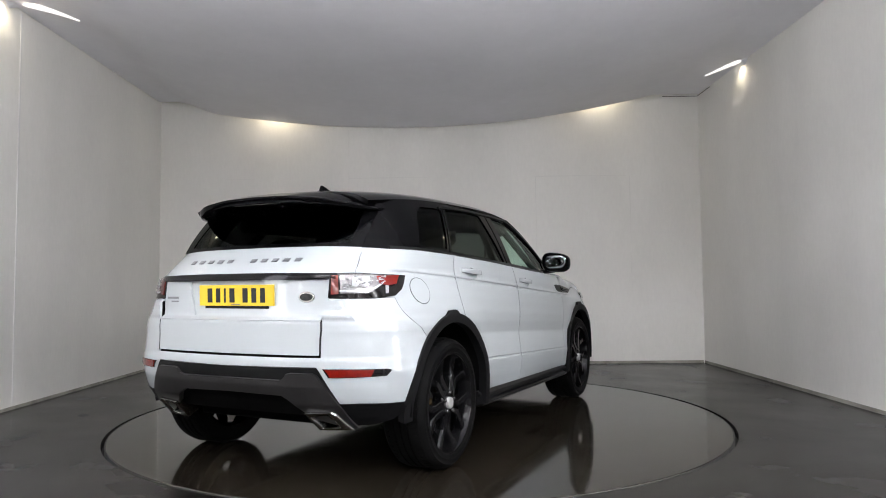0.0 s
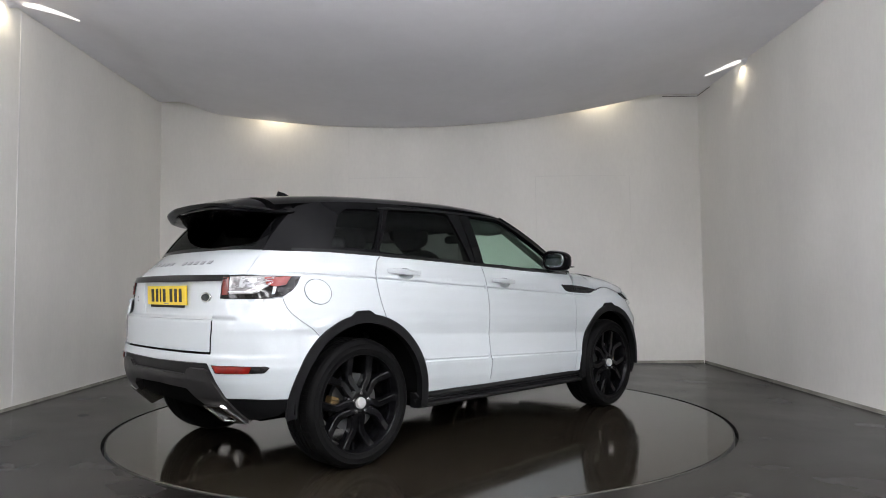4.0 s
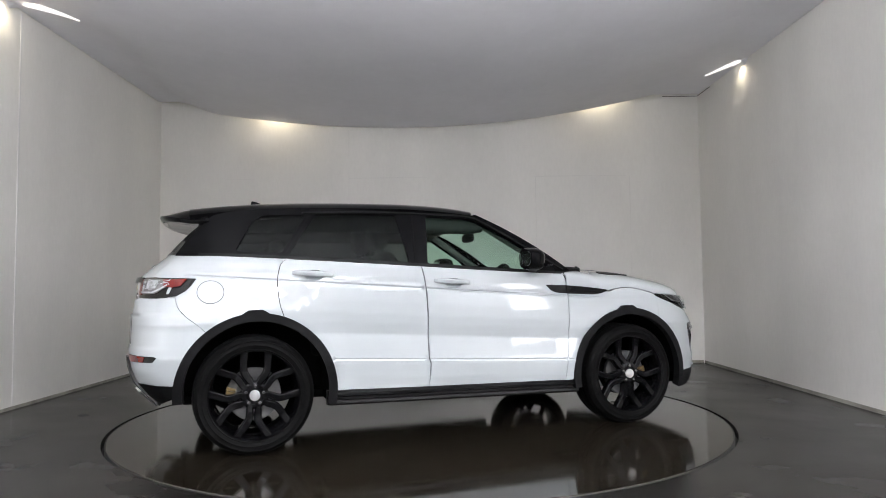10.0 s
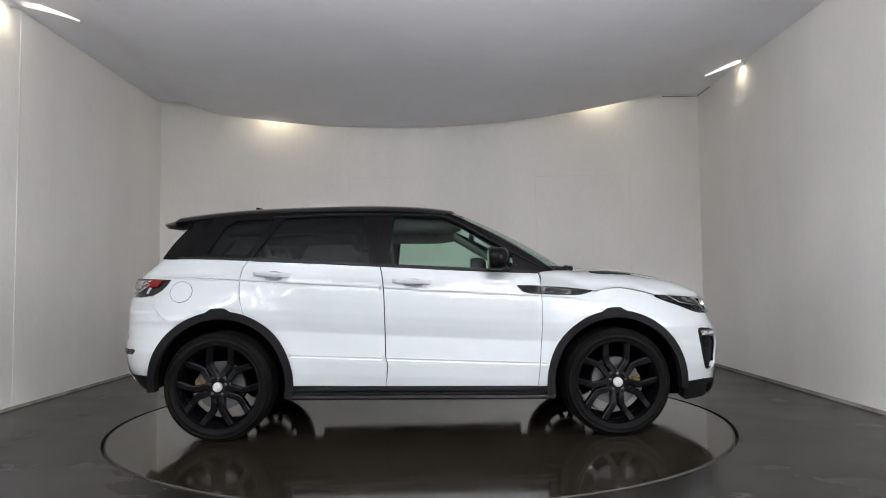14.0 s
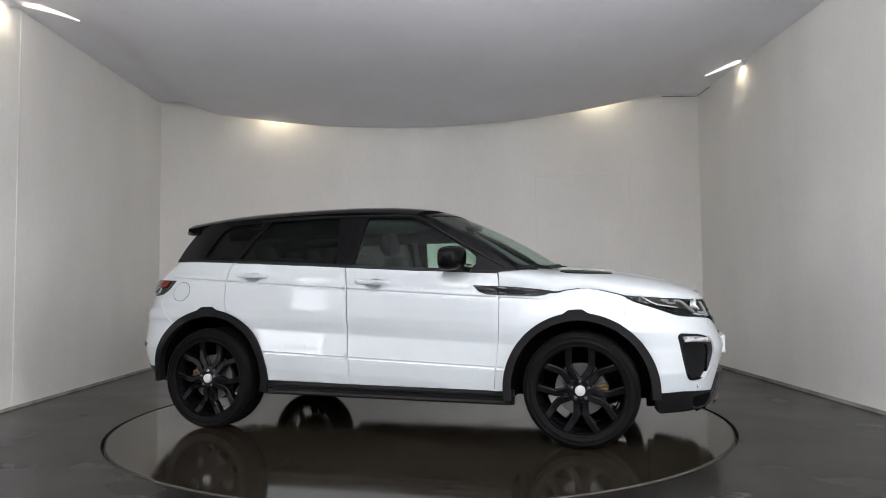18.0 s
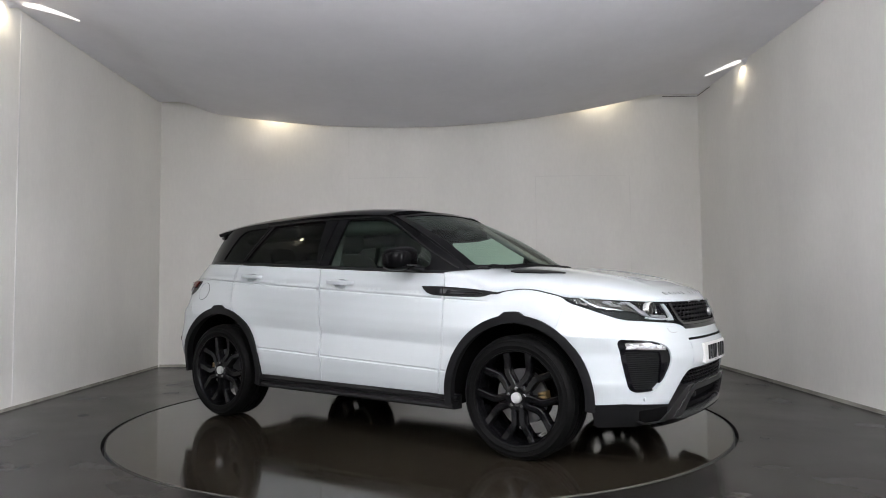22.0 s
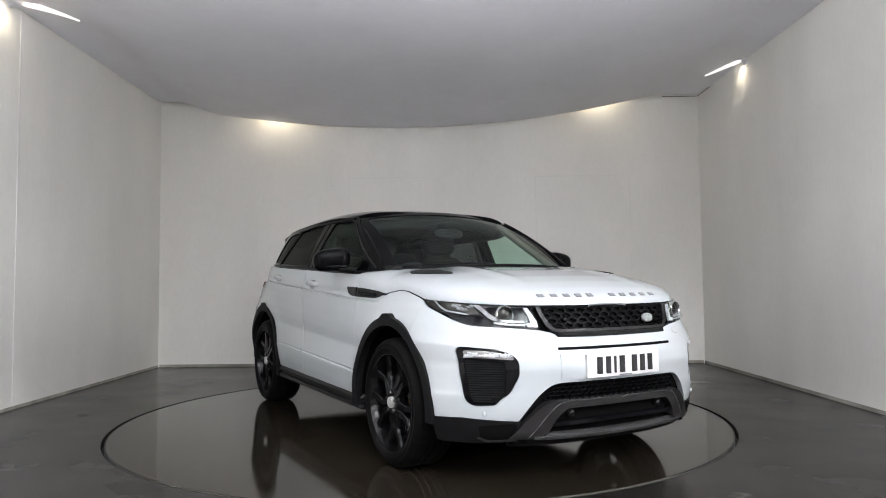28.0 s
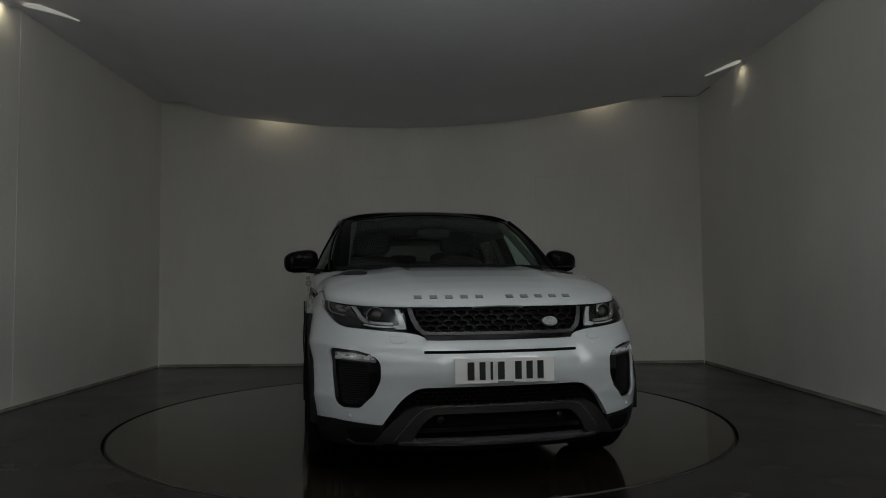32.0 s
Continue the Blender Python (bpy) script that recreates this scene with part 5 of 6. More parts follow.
# headlamps
HEAD = [X(1.610, 0.941), X(1.70, 0.937), X(1.80, 0.930), F(0.775, 0.921), F(0.675, 0.916), F(0.56, 0.908), F(0.468, 0.903), F(0.462, 0.84), F(0.455, 0.793), F(0.50, 0.796), F(0.568, 0.801), F(0.68, 0.811), F(0.715, 0.813), F(0.775, 0.827), X(1.84, 0.847), X(1.80, 0.872), X(1.73, 0.885), X(1.661, 0.908)]
for sgn in (1, -1):
    head = panel("headlamp", soften(HEAD, 0.006), hull, PIANO, car, side=sgn, step=0.02, off=-0.004, depth=0.02, gap=0, label="headlamp with dark housing and silver light strip")
    panel("side_lens", [X(1.622, 0.940), X(1.688, 0.936), X(1.735, 0.908), X(1.772, 0.884), X(1.745, 0.888), X(1.684, 0.906)], hull, GREY_LENS, head, side=sgn, step=0.02, off=0.004, depth=0.006, gap=0, label="grey smoked side lens")
    panel("bright_edge", [X(1.690, 0.936), X(1.703, 0.935), X(1.749, 0.909), X(1.802, 0.886), F(0.735, 0.866), F(0.740, 0.861), X(1.794, 0.880), X(1.742, 0.904)], hull, CHROME, head, side=sgn, step=0.012, off=0.010, depth=0.006, gap=0)
    panel("side_reflector", [X(1.717, 0.932), X(1.79, 0.926), F(0.735, 0.917), F(0.713, 0.900), F(0.695, 0.872), F(0.688, 0.858), F(0.730, 0.868), X(1.81, 0.886), X(1.755, 0.909)], hull, REFLECT, head, side=sgn, step=0.02, off=0.004, depth=0.006, gap=0, label="bright reflector")
    panel("light_strip", rounded([F(0.711, 0.912), F(0.690, 0.880), F(0.676, 0.852), F(0.645, 0.832), F(0.58, 0.824), F(0.522, 0.822)], 4) + rounded([F(0.524, 0.834), F(0.58, 0.836), F(0.628, 0.844), F(0.661, 0.866), F(0.676, 0.892), F(0.690, 0.911)], 4), hull, STRIP, head, side=sgn, step=0.012, off=0.008, depth=0.01, gap=0, label="grey light guide")
    panel("light_strip", rounded([F(0.660, 0.822), F(0.60, 0.812), F(0.522, 0.809)], 4) + rounded([F(0.522, 0.816), F(0.60, 0.819), F(0.655, 0.828)], 4), hull, DRL, head, side=sgn, step=0.012, off=0.008, depth=0.01, gap=0, label="clear daytime light strip")
    panel("light_strip", [F(0.511, 0.897), F(0.491, 0.897), F(0.474, 0.860), F(0.463, 0.825), F(0.461, 0.804), F(0.509, 0.803), F(0.519, 0.817), F(0.492, 0.824), F(0.497, 0.860)], hull, DRL, head, side=sgn, step=0.012, off=0.008, depth=0.01, gap=0)
    facets("lamp_facet_insert", lambda y, z, d: front_spot(-y * sgn, z, d), (0.715, 0.775, 0.885, 0.912), 12, 0.008, 0.011, STRIP, head, 3)
    s, zz = F(0.602, 0.866)
    c = hull(s, zz)
    n = skin_normal(hull, s, zz, core)
    n = Vector((0.93, n.y * 0.4, 0.08)).normalized()
    q = n.to_track_quat("Z", "Y").to_matrix().to_4x4()
    bm = bmesh.new()
    prof = [(0.047, -0.02), (0.047, 0.010), (0.043, 0.015), (0.039, 0.010), (0.037, -0.01)]
    rr = [[bm.verts.new(Matrix.Translation(c) @ q @ Vector((r * math.cos(a), r * math.sin(a), h))) for a in [2 * math.pi * i / 32 for i in range(32)]] for r, h in prof]
    for p, r in zip(rr, rr[1:]):
        for i in range(32):
            bm.faces.new((p[i], p[(i + 1) % 32], r[(i + 1) % 32], r[i]))
    part("lamp_ring", bm if sgn > 0 else flip(bm), CHROME, head, "chrome lamp ring", 40)
    bm = bmesh.new()
    rings = []
    for k in range(7):
        r = 0.038 * math.sin(math.pi / 2 * k / 6)
        h = -0.012 + 0.022 * math.cos(math.pi / 2 * k / 6)
        rings.append([bm.verts.new(Matrix.Translation(c) @ q @ Vector((r * math.cos(a), r * math.sin(a), h))) for a in [2 * math.pi * i / 24 for i in range(24)]])
    for p, r in zip(rings, rings[1:]):
        for i in range(24):
            bm.faces.new((p[i], p[(i + 1) % 24], r[(i + 1) % 24], r[i]))
    bmesh.ops.remove_doubles(bm, verts=bm.verts, dist=1e-5)
    part("projector", bm if sgn > 0 else flip(bm), REFLECT, head, "round projector lens", 60)
    panel("cover_lens", soften(shrink(HEAD, 0.002), 0.006), hull, LENS, head, side=sgn, step=0.03, off=0.020, depth=0.016, gap=0, label="clear lamp cover")

# tail lamps
TAIL = [X(-1.672, 1.071), X(-1.700, 1.030), X(-1.732, 0.997), X(-1.787, 0.966), X(-1.88, 0.958), B(0.70, 0.957), B(0.568, 0.958), B(0.568, 1.020), B(0.568, 1.080), B(0.70, 1.080), X(-1.88, 1.078), X(-1.76, 1.074)]
for sgn in (1, -1):
    tl = panel("tail_lamp", TAIL, hull, SMOKE, car, side=sgn, step=0.02, off=0.006, depth=0.012, gap=0, label="tail lamp with clear and red lenses in a dark housing")
    panel("inner_lens", [B(0.575, 1.068), B(0.607, 1.068), B(0.619, 0.977), B(0.582, 0.975)], hull, DULL_RED, tl, side=sgn, step=0.015, off=0.012, depth=0.006, gap=0, label="dull red inner lens")
    panel("clear_lens", [B(0.613, 1.071), B(0.68, 1.071), B(0.736, 1.070), B(0.768, 1.067), B(0.795, 1.066), B(0.800, 1.026), B(0.781, 1.025), B(0.769, 1.008), B(0.755, 0.988), B(0.739, 0.980), B(0.68, 0.980), B(0.627, 0.980)], hull, CLEAR_LENS, tl, side=sgn, step=0.015, off=0.012, depth=0.006, gap=0, label="clear faceted lens")
    facets("lens_facet_insert", lambda y, z, d: back_spot(y * sgn, z, d), (0.630, 0.738, 1.002, 1.066), 22, 0.008, 0.017, STRIP, tl, 5)
    panel("white_lens", soften([B(0.668, 1.061), B(0.732, 1.061), B(0.738, 1.012), B(0.672, 1.011)], 0.010), hull, DRL, tl, side=sgn, step=0.012, off=0.0155, depth=0.006, gap=0, label="white lens block")
    panel("light_line", [B(0.622, 0.996), B(0.68, 0.994), B(0.730, 0.992), B(0.757, 1.008), B(0.776, 1.040), B(0.782, 1.037), B(0.763, 1.002), B(0.734, 0.985), B(0.68, 0.987), B(0.622, 0.989)], hull, DRL, tl, side=sgn, step=0.012, off=0.016, depth=0.006, gap=0, label="thin white light line")
    panel("red_lens", [B(0.750, 1.063), B(0.79, 1.065), X(-1.774, 1.066), X(-1.722, 1.067), X(-1.762, 1.022), X(-1.80, 1.017), B(0.795, 1.014), B(0.770, 1.022)], hull, RED, tl, side=sgn, step=0.012, off=0.016, depth=0.008, gap=0, label="red lens tip")
    # White points laid on the red lens paint its glints.
    facets("lens_facet_insert", lambda y, z, d: back_spot(y * sgn, z, d), (0.735, 0.780, 1.034, 1.060), 9, 0.005, 0.0205, DRL, tl, 6)
    panel("lamp_bar", [X(-1.824, 1.017), X(-1.808, 1.016), X(-1.825, 0.978), X(-1.838, 0.978)], hull, DRL, tl, side=sgn, step=0.02, off=0.012, depth=0.006, gap=0)
    # low red reflectors
    panel("rear_reflector", [B(0.572, 0.613), B(0.70, 0.614), X(-1.905, 0.612), X(-1.888, 0.605), X(-1.91, 0.578), B(0.70, 0.572), B(0.60, 0.570)], hull, SMOKE, rear_bumper, side=sgn, step=0.02, off=0.003, depth=0.008, gap=0)
    panel("rear_reflector", [B(0.585, 0.610), B(0.70, 0.611), X(-1.955, 0.609), X(-1.965, 0.578), B(0.70, 0.576), B(0.61, 0.574)], hull, RED, rear_bumper, side=sgn, step=0.02, off=0.007, depth=0.008, gap=0, label="red reflector")

# rear lower trim
panel("rear_garnish", [B(0, 0.610), B(0.40, 0.614), B(0.540, 0.618), B(0.582, 0.562), B(0.52, 0.55), B(0, 0.53)], hull, SATIN, car, both=True, step=0.02, off=-0.004, depth=0.02, gap=0, label="black band along the rear bumper")
rear_skid = [B(0, 0.553), B(0.33, 0.552)] + [B(0.352, 0.560), B(0.375, 0.584), B(0.40, 0.590), B(0.52, 0.590), B(0.545, 0.578), B(0.585, 0.520), B(0.64, 0.430), B(0.664, 0.320), B(0.64, 0.300), B(0.56, 0.33), B(0.46, 0.368), B(0.39, 0.440), B(0.335, 0.476), B(0, 0.482)]
SKID_DARK = mat("charcoal_metal", (0.042, 0.040, 0.040), 0.40, metal=0.6, var=0.10, scale=8, rvar=0.06)
panel("rear_skid_plate", rear_skid, hull, SKID_DARK, car, both=True, step=0.015, off=0.012, depth=0.05, gap=0, label="dark grey rear skid plate")
# Set-back black sheet that puts in the shade of the opening below the skid.
panel("rear_dark_opening", [B(0, 0.49), B(0.35, 0.486), B(0.41, 0.455), B(0.48, 0.395), B(0.50, 0.36), B(0.40, 0.355), B(0, 0.365)], hull, INSIDE, car, both=True, step=0.03, off=-0.10, depth=0.10, gap=0, label="black sheet for the shaded opening below the skid plate")
pair("bumper_trim", [X(-1.775, 0.437), X(-1.86, 0.439), B(0.735, 0.444), B(0.635, 0.44), B(0.658, 0.318), X(-1.86, 0.325), X(-1.81, 0.35), X(-1.778, 0.385)], hull, PLASTIC, car, step=0.025, off=0.003, depth=0.03, gap=0, label="black plastic lower bumper trim")
panel("tow_cover", soften([B(0.22, 0.420), B(0.17, 0.420), B(0.165, 0.385), B(0.20, 0.378), B(0.225, 0.39)], 0.008), hull, PLATE, car, off=-0.05, depth=0.01, gap=0, side=-1, step=0.02)
for sgn in (1, -1):
    bm = bmesh.new()
    def loop(pts, n):
        v = [Vector((x, -y, z)) + Vector((-0.026, -0.004, -0.006)) for x, y, z in pts]
        full = []
        for k in range(5):
            full += [v[k].lerp(v[(k + 1) % 5], 0.08), v[k].lerp(v[(k + 1) % 5], 0.92)]
        return [Vector(p) for p in rounded([tuple(p) for p in full], n, True)]
    out = loop([(-2.012, 0.440, 0.392), (-1.992, 0.585, 0.402), (-1.974, 0.606, 0.386), (-1.873, 0.638, 0.298), (-1.905, 0.456, 0.290)], 3)
    inn = loop([(-1.990, 0.468, 0.368), (-1.982, 0.552, 0.383), (-1.970, 0.562, 0.372), (-1.902, 0.576, 0.314), (-1.917, 0.484, 0.305)], 3)
    fwd = Vector((-0.80, 0, -0.30)).normalized()
    cen = sum(inn, Vector()) / len(inn)
    lv = [[p - fwd * 0.10 for p in out], [p - fwd * 0.006 for p in out], [p.lerp(q, 0.12) + fwd * 0.001 for p, q in zip(out, inn)],
          [p.lerp(q, 0.85) for p, q in zip(out, inn)], [q - fwd * 0.006 for q in inn], [q - fwd * 0.07 for q in inn]]
    rnd = inn
    lv = [[bm.verts.new(p) for p in l] for l in lv]
    for p, q in zip(lv, lv[1:]):
        for i in range(len(rnd)):
            k = (i + 1) % len(rnd)
            bm.faces.new((p[i], p[k], q[k], q[i]))
    tip = part("exhaust_tip", bm if sgn > 0 else flip(bm), CHROME, car, "chrome exhaust tip", 50)
    bm = bmesh.new()
    bm.faces.new([bm.verts.new(p - fwd * 0.05) for p in rnd])
    part("tip_inside", bm if sgn > 0 else flip(bm), INSIDE, tip)

# side vents, handles, fuel flap
VENT = [(0.655, 1.016), (0.80, 1.011), (0.95, 1.001), (1.10, 0.985), (1.185, 0.972), (1.12, 0.951), (1.067, 0.943), (0.90, 0.948), (0.746, 0.957), (0.700, 0.972)]
for sgn in (1, -1):
    vent = panel("side_vent", soften(VENT, 0.012), hull, PIANO, fenders[0 if sgn > 0 else 1], side=sgn, step=0.02, off=0.006, depth=0.01, gap=0, label="gloss black side vent")
    panel("vent_mesh", soften([(0.86, 0.992), (1.0, 0.982), (1.10, 0.966), (1.06, 0.954), (0.90, 0.960), (0.84, 0.972)], 0.01), hull, PLASTIC, vent, side=sgn, step=0.02, off=0.008, depth=0.004, gap=0)
    for k in range(2):
        z = 0.966 + 0.014 * k
        panel("vent_bar", [(0.88, z + 0.006), (1.07, z - 0.004), (1.07, z - 0.009), (0.88, z)], hull, PIANO, vent, side=sgn, step=0.02, off=0.013, depth=0.006, gap=0)
    panel("vent_gap", [(0.812, 1.012), (0.818, 1.012), (0.826, 0.95), (0.820, 0.95)], hull, INSIDE, vent, side=sgn, step=0.02, off=0.0075, depth=0.003, gap=0)
    flap = (arc(-1.590, 0.990, 0.0705, 0, 360, 40, rx=0.079))[:-1]
    fl = [X(*p) for p in flap]
    panel("fuel_flap_gap", fl, hull, GAP, quarters[0 if sgn > 0 else 1], side=sgn, step=0.03, off=0.0012, depth=0.002, gap=0) if sgn > 0 else None
    panel("fuel_flap", [X(-1.590 + (x + 1.590) * 0.955, 0.990 + (z - 0.990) * 0.955) for x, z in flap], hull, PAINT, quarters[0 if sgn > 0 else 1], side=sgn, step=0.03, off=0.002, depth=0.004, gap=0) if sgn > 0 else None


def handle(cx, cz, tilt):
    def make(bm):
        n = 14
        rows = []
        for i in range(n + 1):
            t = i / n
            x = cx - 0.130 + 0.260 * t
            z = cz + tilt * (x - cx)
            y = -half_width(x, z)
            lift = 0.030 * math.sin(math.pi * min(1, max(0, t))) ** 0.45
            hh = 0.013 + 0.005 * math.sin(math.pi * t)
            rows.append([bm.verts.new((x, y - lift * k, z + hh * m)) for k, m in ((0.10, 1.0), (0.72, 0.88), (0.98, 0.45), (1.0, -0.55), (0.86, -0.92), (0.25, -0.98))])
        for p, q in zip(rows, rows[1:]):
            for i in range(5):
                bm.faces.new((p[i], p[i + 1], q[i + 1], q[i]))
            bm.faces.new((p[5], p[0], q[0], q[5]))
        bm.faces.new(rows[0])
        bm.faces.new(rows[-1][::-1])
    return make


for (cx, cz, ds) in ((-0.978, 1.101, doors_r), (-0.046, 1.045, doors_f)):
    for o, sgn in zip(ds, (1, -1)):
        bm = bmesh.new()
        handle(cx, cz, -0.052)(bm)
        part("door_handle", bm if sgn > 0 else flip(bm), PAINT, o, "white door handle", 35)
        bm = bmesh.new()
        ux, uz = CUPS[0] if ds is doors_r else CUPS[1]
        rings = []
        for k in range(7):
            q = math.cos(math.pi / 2 * k / 6) * 1.01
            rings.append([bm.verts.new(hull(x, z) + Vector((0, 0.001 + 0.030 * math.sin(math.pi / 2 * k / 6), 0))) for x, z in cup_ring(ux, uz, max(q, 0.02))])
        for p, q in zip(rings, rings[1:]):
            for i in range(28):
                bm.faces.new((p[i], p[(i + 1) % 28], q[(i + 1) % 28], q[i]))
        bm.faces.new(rings[-1])
        part("handle_cup", bm if sgn > 0 else flip(bm), PAINT, o, smooth=60)


# wing mirrors
for sgn in (1, -1):
    mir = new("wing_mirror")
    mir.parent = car
    mir["label"] = "gloss black wing mirror"
    bm = bmesh.new()
    blob(bm, (0.0, 0.0, 0.0), (0.185, 0.235, 0.164), 2.9, 28, 16)
    for v in bm.verts:
        k = (v.co.y + 0.12) / 0.24
        v.co.z *= 0.80 + 0.22 * k if v.co.z > 0 else 1.0
        v.co.x += -0.05 * (1 - k) * (1 if v.co.x > 0 else 0.5)
        v.co.z += 0.012 * k
        if v.co.x < -0.072:
            v.co.x = -0.072
        v.co += Vector((0.540, -0.965, 1.192))
    part("housing", bm if sgn > 0 else flip(bm), BLACK_PAINT, mir, smooth=40)
    bm = bmesh.new()
    blob(bm, (0.467, -0.970, 1.197), (0.006, 0.175, 0.105), 3.0, 20, 8)
    part("mirror_glass", bm if sgn > 0 else flip(bm), MIRROR, mir, "mirror glass", 50)
    bm = bmesh.new()
    tube(bm, [(0.60, -0.80, 1.118), (0.575, -0.86, 1.126), (0.56, -0.93, 1.135)], [0.040, 0.032, 0.034], 10, True, (1, 0.62))
    part("arm", bm if sgn > 0 else flip(bm), SATIN, mir, "black mirror arm", 60)
    bm = bmesh.new()
    blob(bm, (0.64, -0.955, 1.150), (0.03, 0.17, 0.012), 2.6, 16, 8)
    part("indicator", bm if sgn > 0 else flip(bm), SMOKE, mir, smooth=60)


# wipers
bm = bmesh.new()
tube(bm, [(1.10, -0.60, 1.128), (1.135, -0.30, 1.146), (1.155, 0.05, 1.150)], 0.009, 6)
tube(bm, [(1.15, 0.02, 1.146), (1.135, -0.25, 1.160), (1.105, -0.58, 1.142)], 0.006, 6)
part("wiper", bm, PLASTIC, car, "black wiper at the windscreen's foot", 60)
bm = bmesh.new()
tube(bm, [(1.15, 0.02, 1.150), (1.12, 0.34, 1.146), (1.05, 0.62, 1.128)], 0.009, 6)
part("wiper", bm, PLASTIC, car, "black wiper at the windscreen's foot", 60)
bm = bmesh.new()
blob(bm, (1.0, -0.70, 1.118), (0.10, 0.06, 0.035), 2.4, 14, 8)
tube(bm, [(0.99, -0.70, 1.115), (1.04, -0.66, 1.145), (1.10, -0.60, 1.135)], 0.010, 6)
part("wiper_arm", bm, PLASTIC, car, "black wiper arm", 60)
panel("cowl", [(-1, -0.05), (1, -0.05), (1, 0.075), (-1, 0.075)], screen_skin, PLASTIC, car, step=0.05, off=0.006, depth=0.01, gap=0, centre=ahead, label="black cowl strip below the windscreen")


# badges, lettering as plain bars, plates
def bars(name, spots, place, w, h, material, parent, thick=0.004, label=""):
    """One raised bar for each letter."""
    for y, z in spots:
        bm = bmesh.new()
        a = [place(y - w / 2, z - h / 2), place(y + w / 2, z - h / 2), place(y + w / 2, z + h / 2), place(y - w / 2, z + h / 2)]
        n = (a[1] - a[0]).cross(a[3] - a[0]).normalized()
        if n.dot(a[0] - Vector((0, 0, 0.9))) < 0:
            n = -n
        lo = [bm.verts.new(p - n * 0.004) for p in a]
        hi = [bm.verts.new(p + n * thick) for p in a]
        bm.faces.new(hi)
        for i in range(4):
            bm.faces.new((lo[i], lo[(i + 1) % 4], hi[(i + 1) % 4], hi[i]))
        part(name, bm, material, parent, label)


def on_back(y, z):
    s, zz = B(abs(y), z)
    p = hull(s, zz)
    return Vector((p.x, abs(p.y) * (1 if y > 0 else -1), p.z))


def on_nose(y, z):
    x = bysearch(lambda q: -top_skin(q, y).z, 1.5, 2.10, -z)
    p = top_skin(x, y)
    return p


rear_letters = [(0.415 - i * 0.073, 1.158) for i in range(5)] + [(-0.045 - i * 0.073, 1.158) for i in range(5)]
bars("letter_bar", rear_letters, on_back, 0.036, 0.017, LETTER, tailgate, label="raised grey bar")
front_letters = [(-0.395 + i * 0.078, 0.958) for i in range(5)] + [(0.075 + i * 0.078, 0.958) for i in range(5)]
bars("letter_bar", front_letters, on_nose, 0.038, 0.014, LETTER, bonnet, label="raised grey bar")
bars("model_badge", [(0.487, 0.962)], on_back, 0.105, 0.012, LETTER, tailgate, label="small grey badge bar")
bars("model_badge", [(0.464, 0.942)], on_back, 0.062, 0.008, LETTER, tailgate)


def oval(name, centre, normal, a, b, material, parent, thick, label=""):
    q = Vector(normal).to_track_quat("Z", "Y").to_matrix().to_4x4()
    bm = bmesh.new()
    n = 32
    lv = []
    for k, h in ((1.0, -0.004), (1.0, thick * 0.6), (0.93, thick), (0.88, thick)):
        lv.append([bm.verts.new(Matrix.Translation(centre) @ q @ Vector((a * k * math.cos(2 * math.pi * i / n), b * k * math.sin(2 * math.pi * i / n), h))) for i in range(n)])
    for p, r in zip(lv, lv[1:]):
        for i in range(n):
            bm.faces.new((p[i], p[(i + 1) % n], r[(i + 1) % n], r[i]))
    bm.faces.new(lv[-1])
    return part(name, bm, material, parent, label, 30)


BADGE_GREEN = mat("badge_green", (0.030, 0.034, 0.032), 0.4, spec=0.2, var=0.3, scale=60)
BADGE_PALE = mat("badge_pale", (0.30, 0.32, 0.31), 0.4, metal=0.3, var=0.4, scale=70)
oval("badge", on_back(-0.455, 0.965), (-1, -0.1, 0), 0.046, 0.027, CHROME, tailgate, 0.006, "oval silver and dark badge")
oval("badge_face", on_back(-0.455, 0.965) + Vector((-0.0055, 0, 0)), (-1, -0.1, 0), 0.037, 0.019, BADGE_GREEN, tailgate, 0.003)
s0 = hull(*F(0.262, 0.832))
oval("badge", Vector((s0.x + 0.004, -s0.y, 0.832)), (1, 0.12, 0.15), 0.043, 0.025, SILVER, grille, 0.010, "oval silver and green badge")
oval("badge_face", Vector((s0.x + 0.014, -s0.y, 0.8335)), (1, 0.12, 0.15), 0.037, 0.020, BADGE_PALE, grille, 0.0025)
s0 = hull(*F(0.30, 0.84))
oval("camera_dot", Vector((s0.x - 0.01, s0.y, 0.84)), (1, 0, 0), 0.010, 0.010, SATIN, grille, 0.012)


CHARS = (0.034, 0.030, 0.012, 0.034, 0.0, 0.034, 0.032, 0.032)


def plate(x, z, lean, base, parent, name):
    """The rear number plate with its characters as plain bars."""
    m = pose(x, 0, z, 0, lean, 180)
    bm = boxes(((0, -0.26, -0.0555), (0.006, 0.26, 0.0555)), bevel=0.002)
    bm.transform(m)
    pl = part(name, bm, base, parent, "number plate with plain black bars")
    y = -0.198
    for w in CHARS:
        if w:
            bm = boxes(((0.0065, y, -0.038), (0.0085, y + w, 0.038)))
            bm.transform(m)
            part("plate_bar", bm, INK, pl)
            y += w + 0.027
        else:
            y += 0.030
    bm = boxes(((0.0065, -0.03, -0.050), (0.0075, 0.03, -0.045)))
    bm.transform(m)
    part("plate_print", bm, LETTER, pl)
    return pl


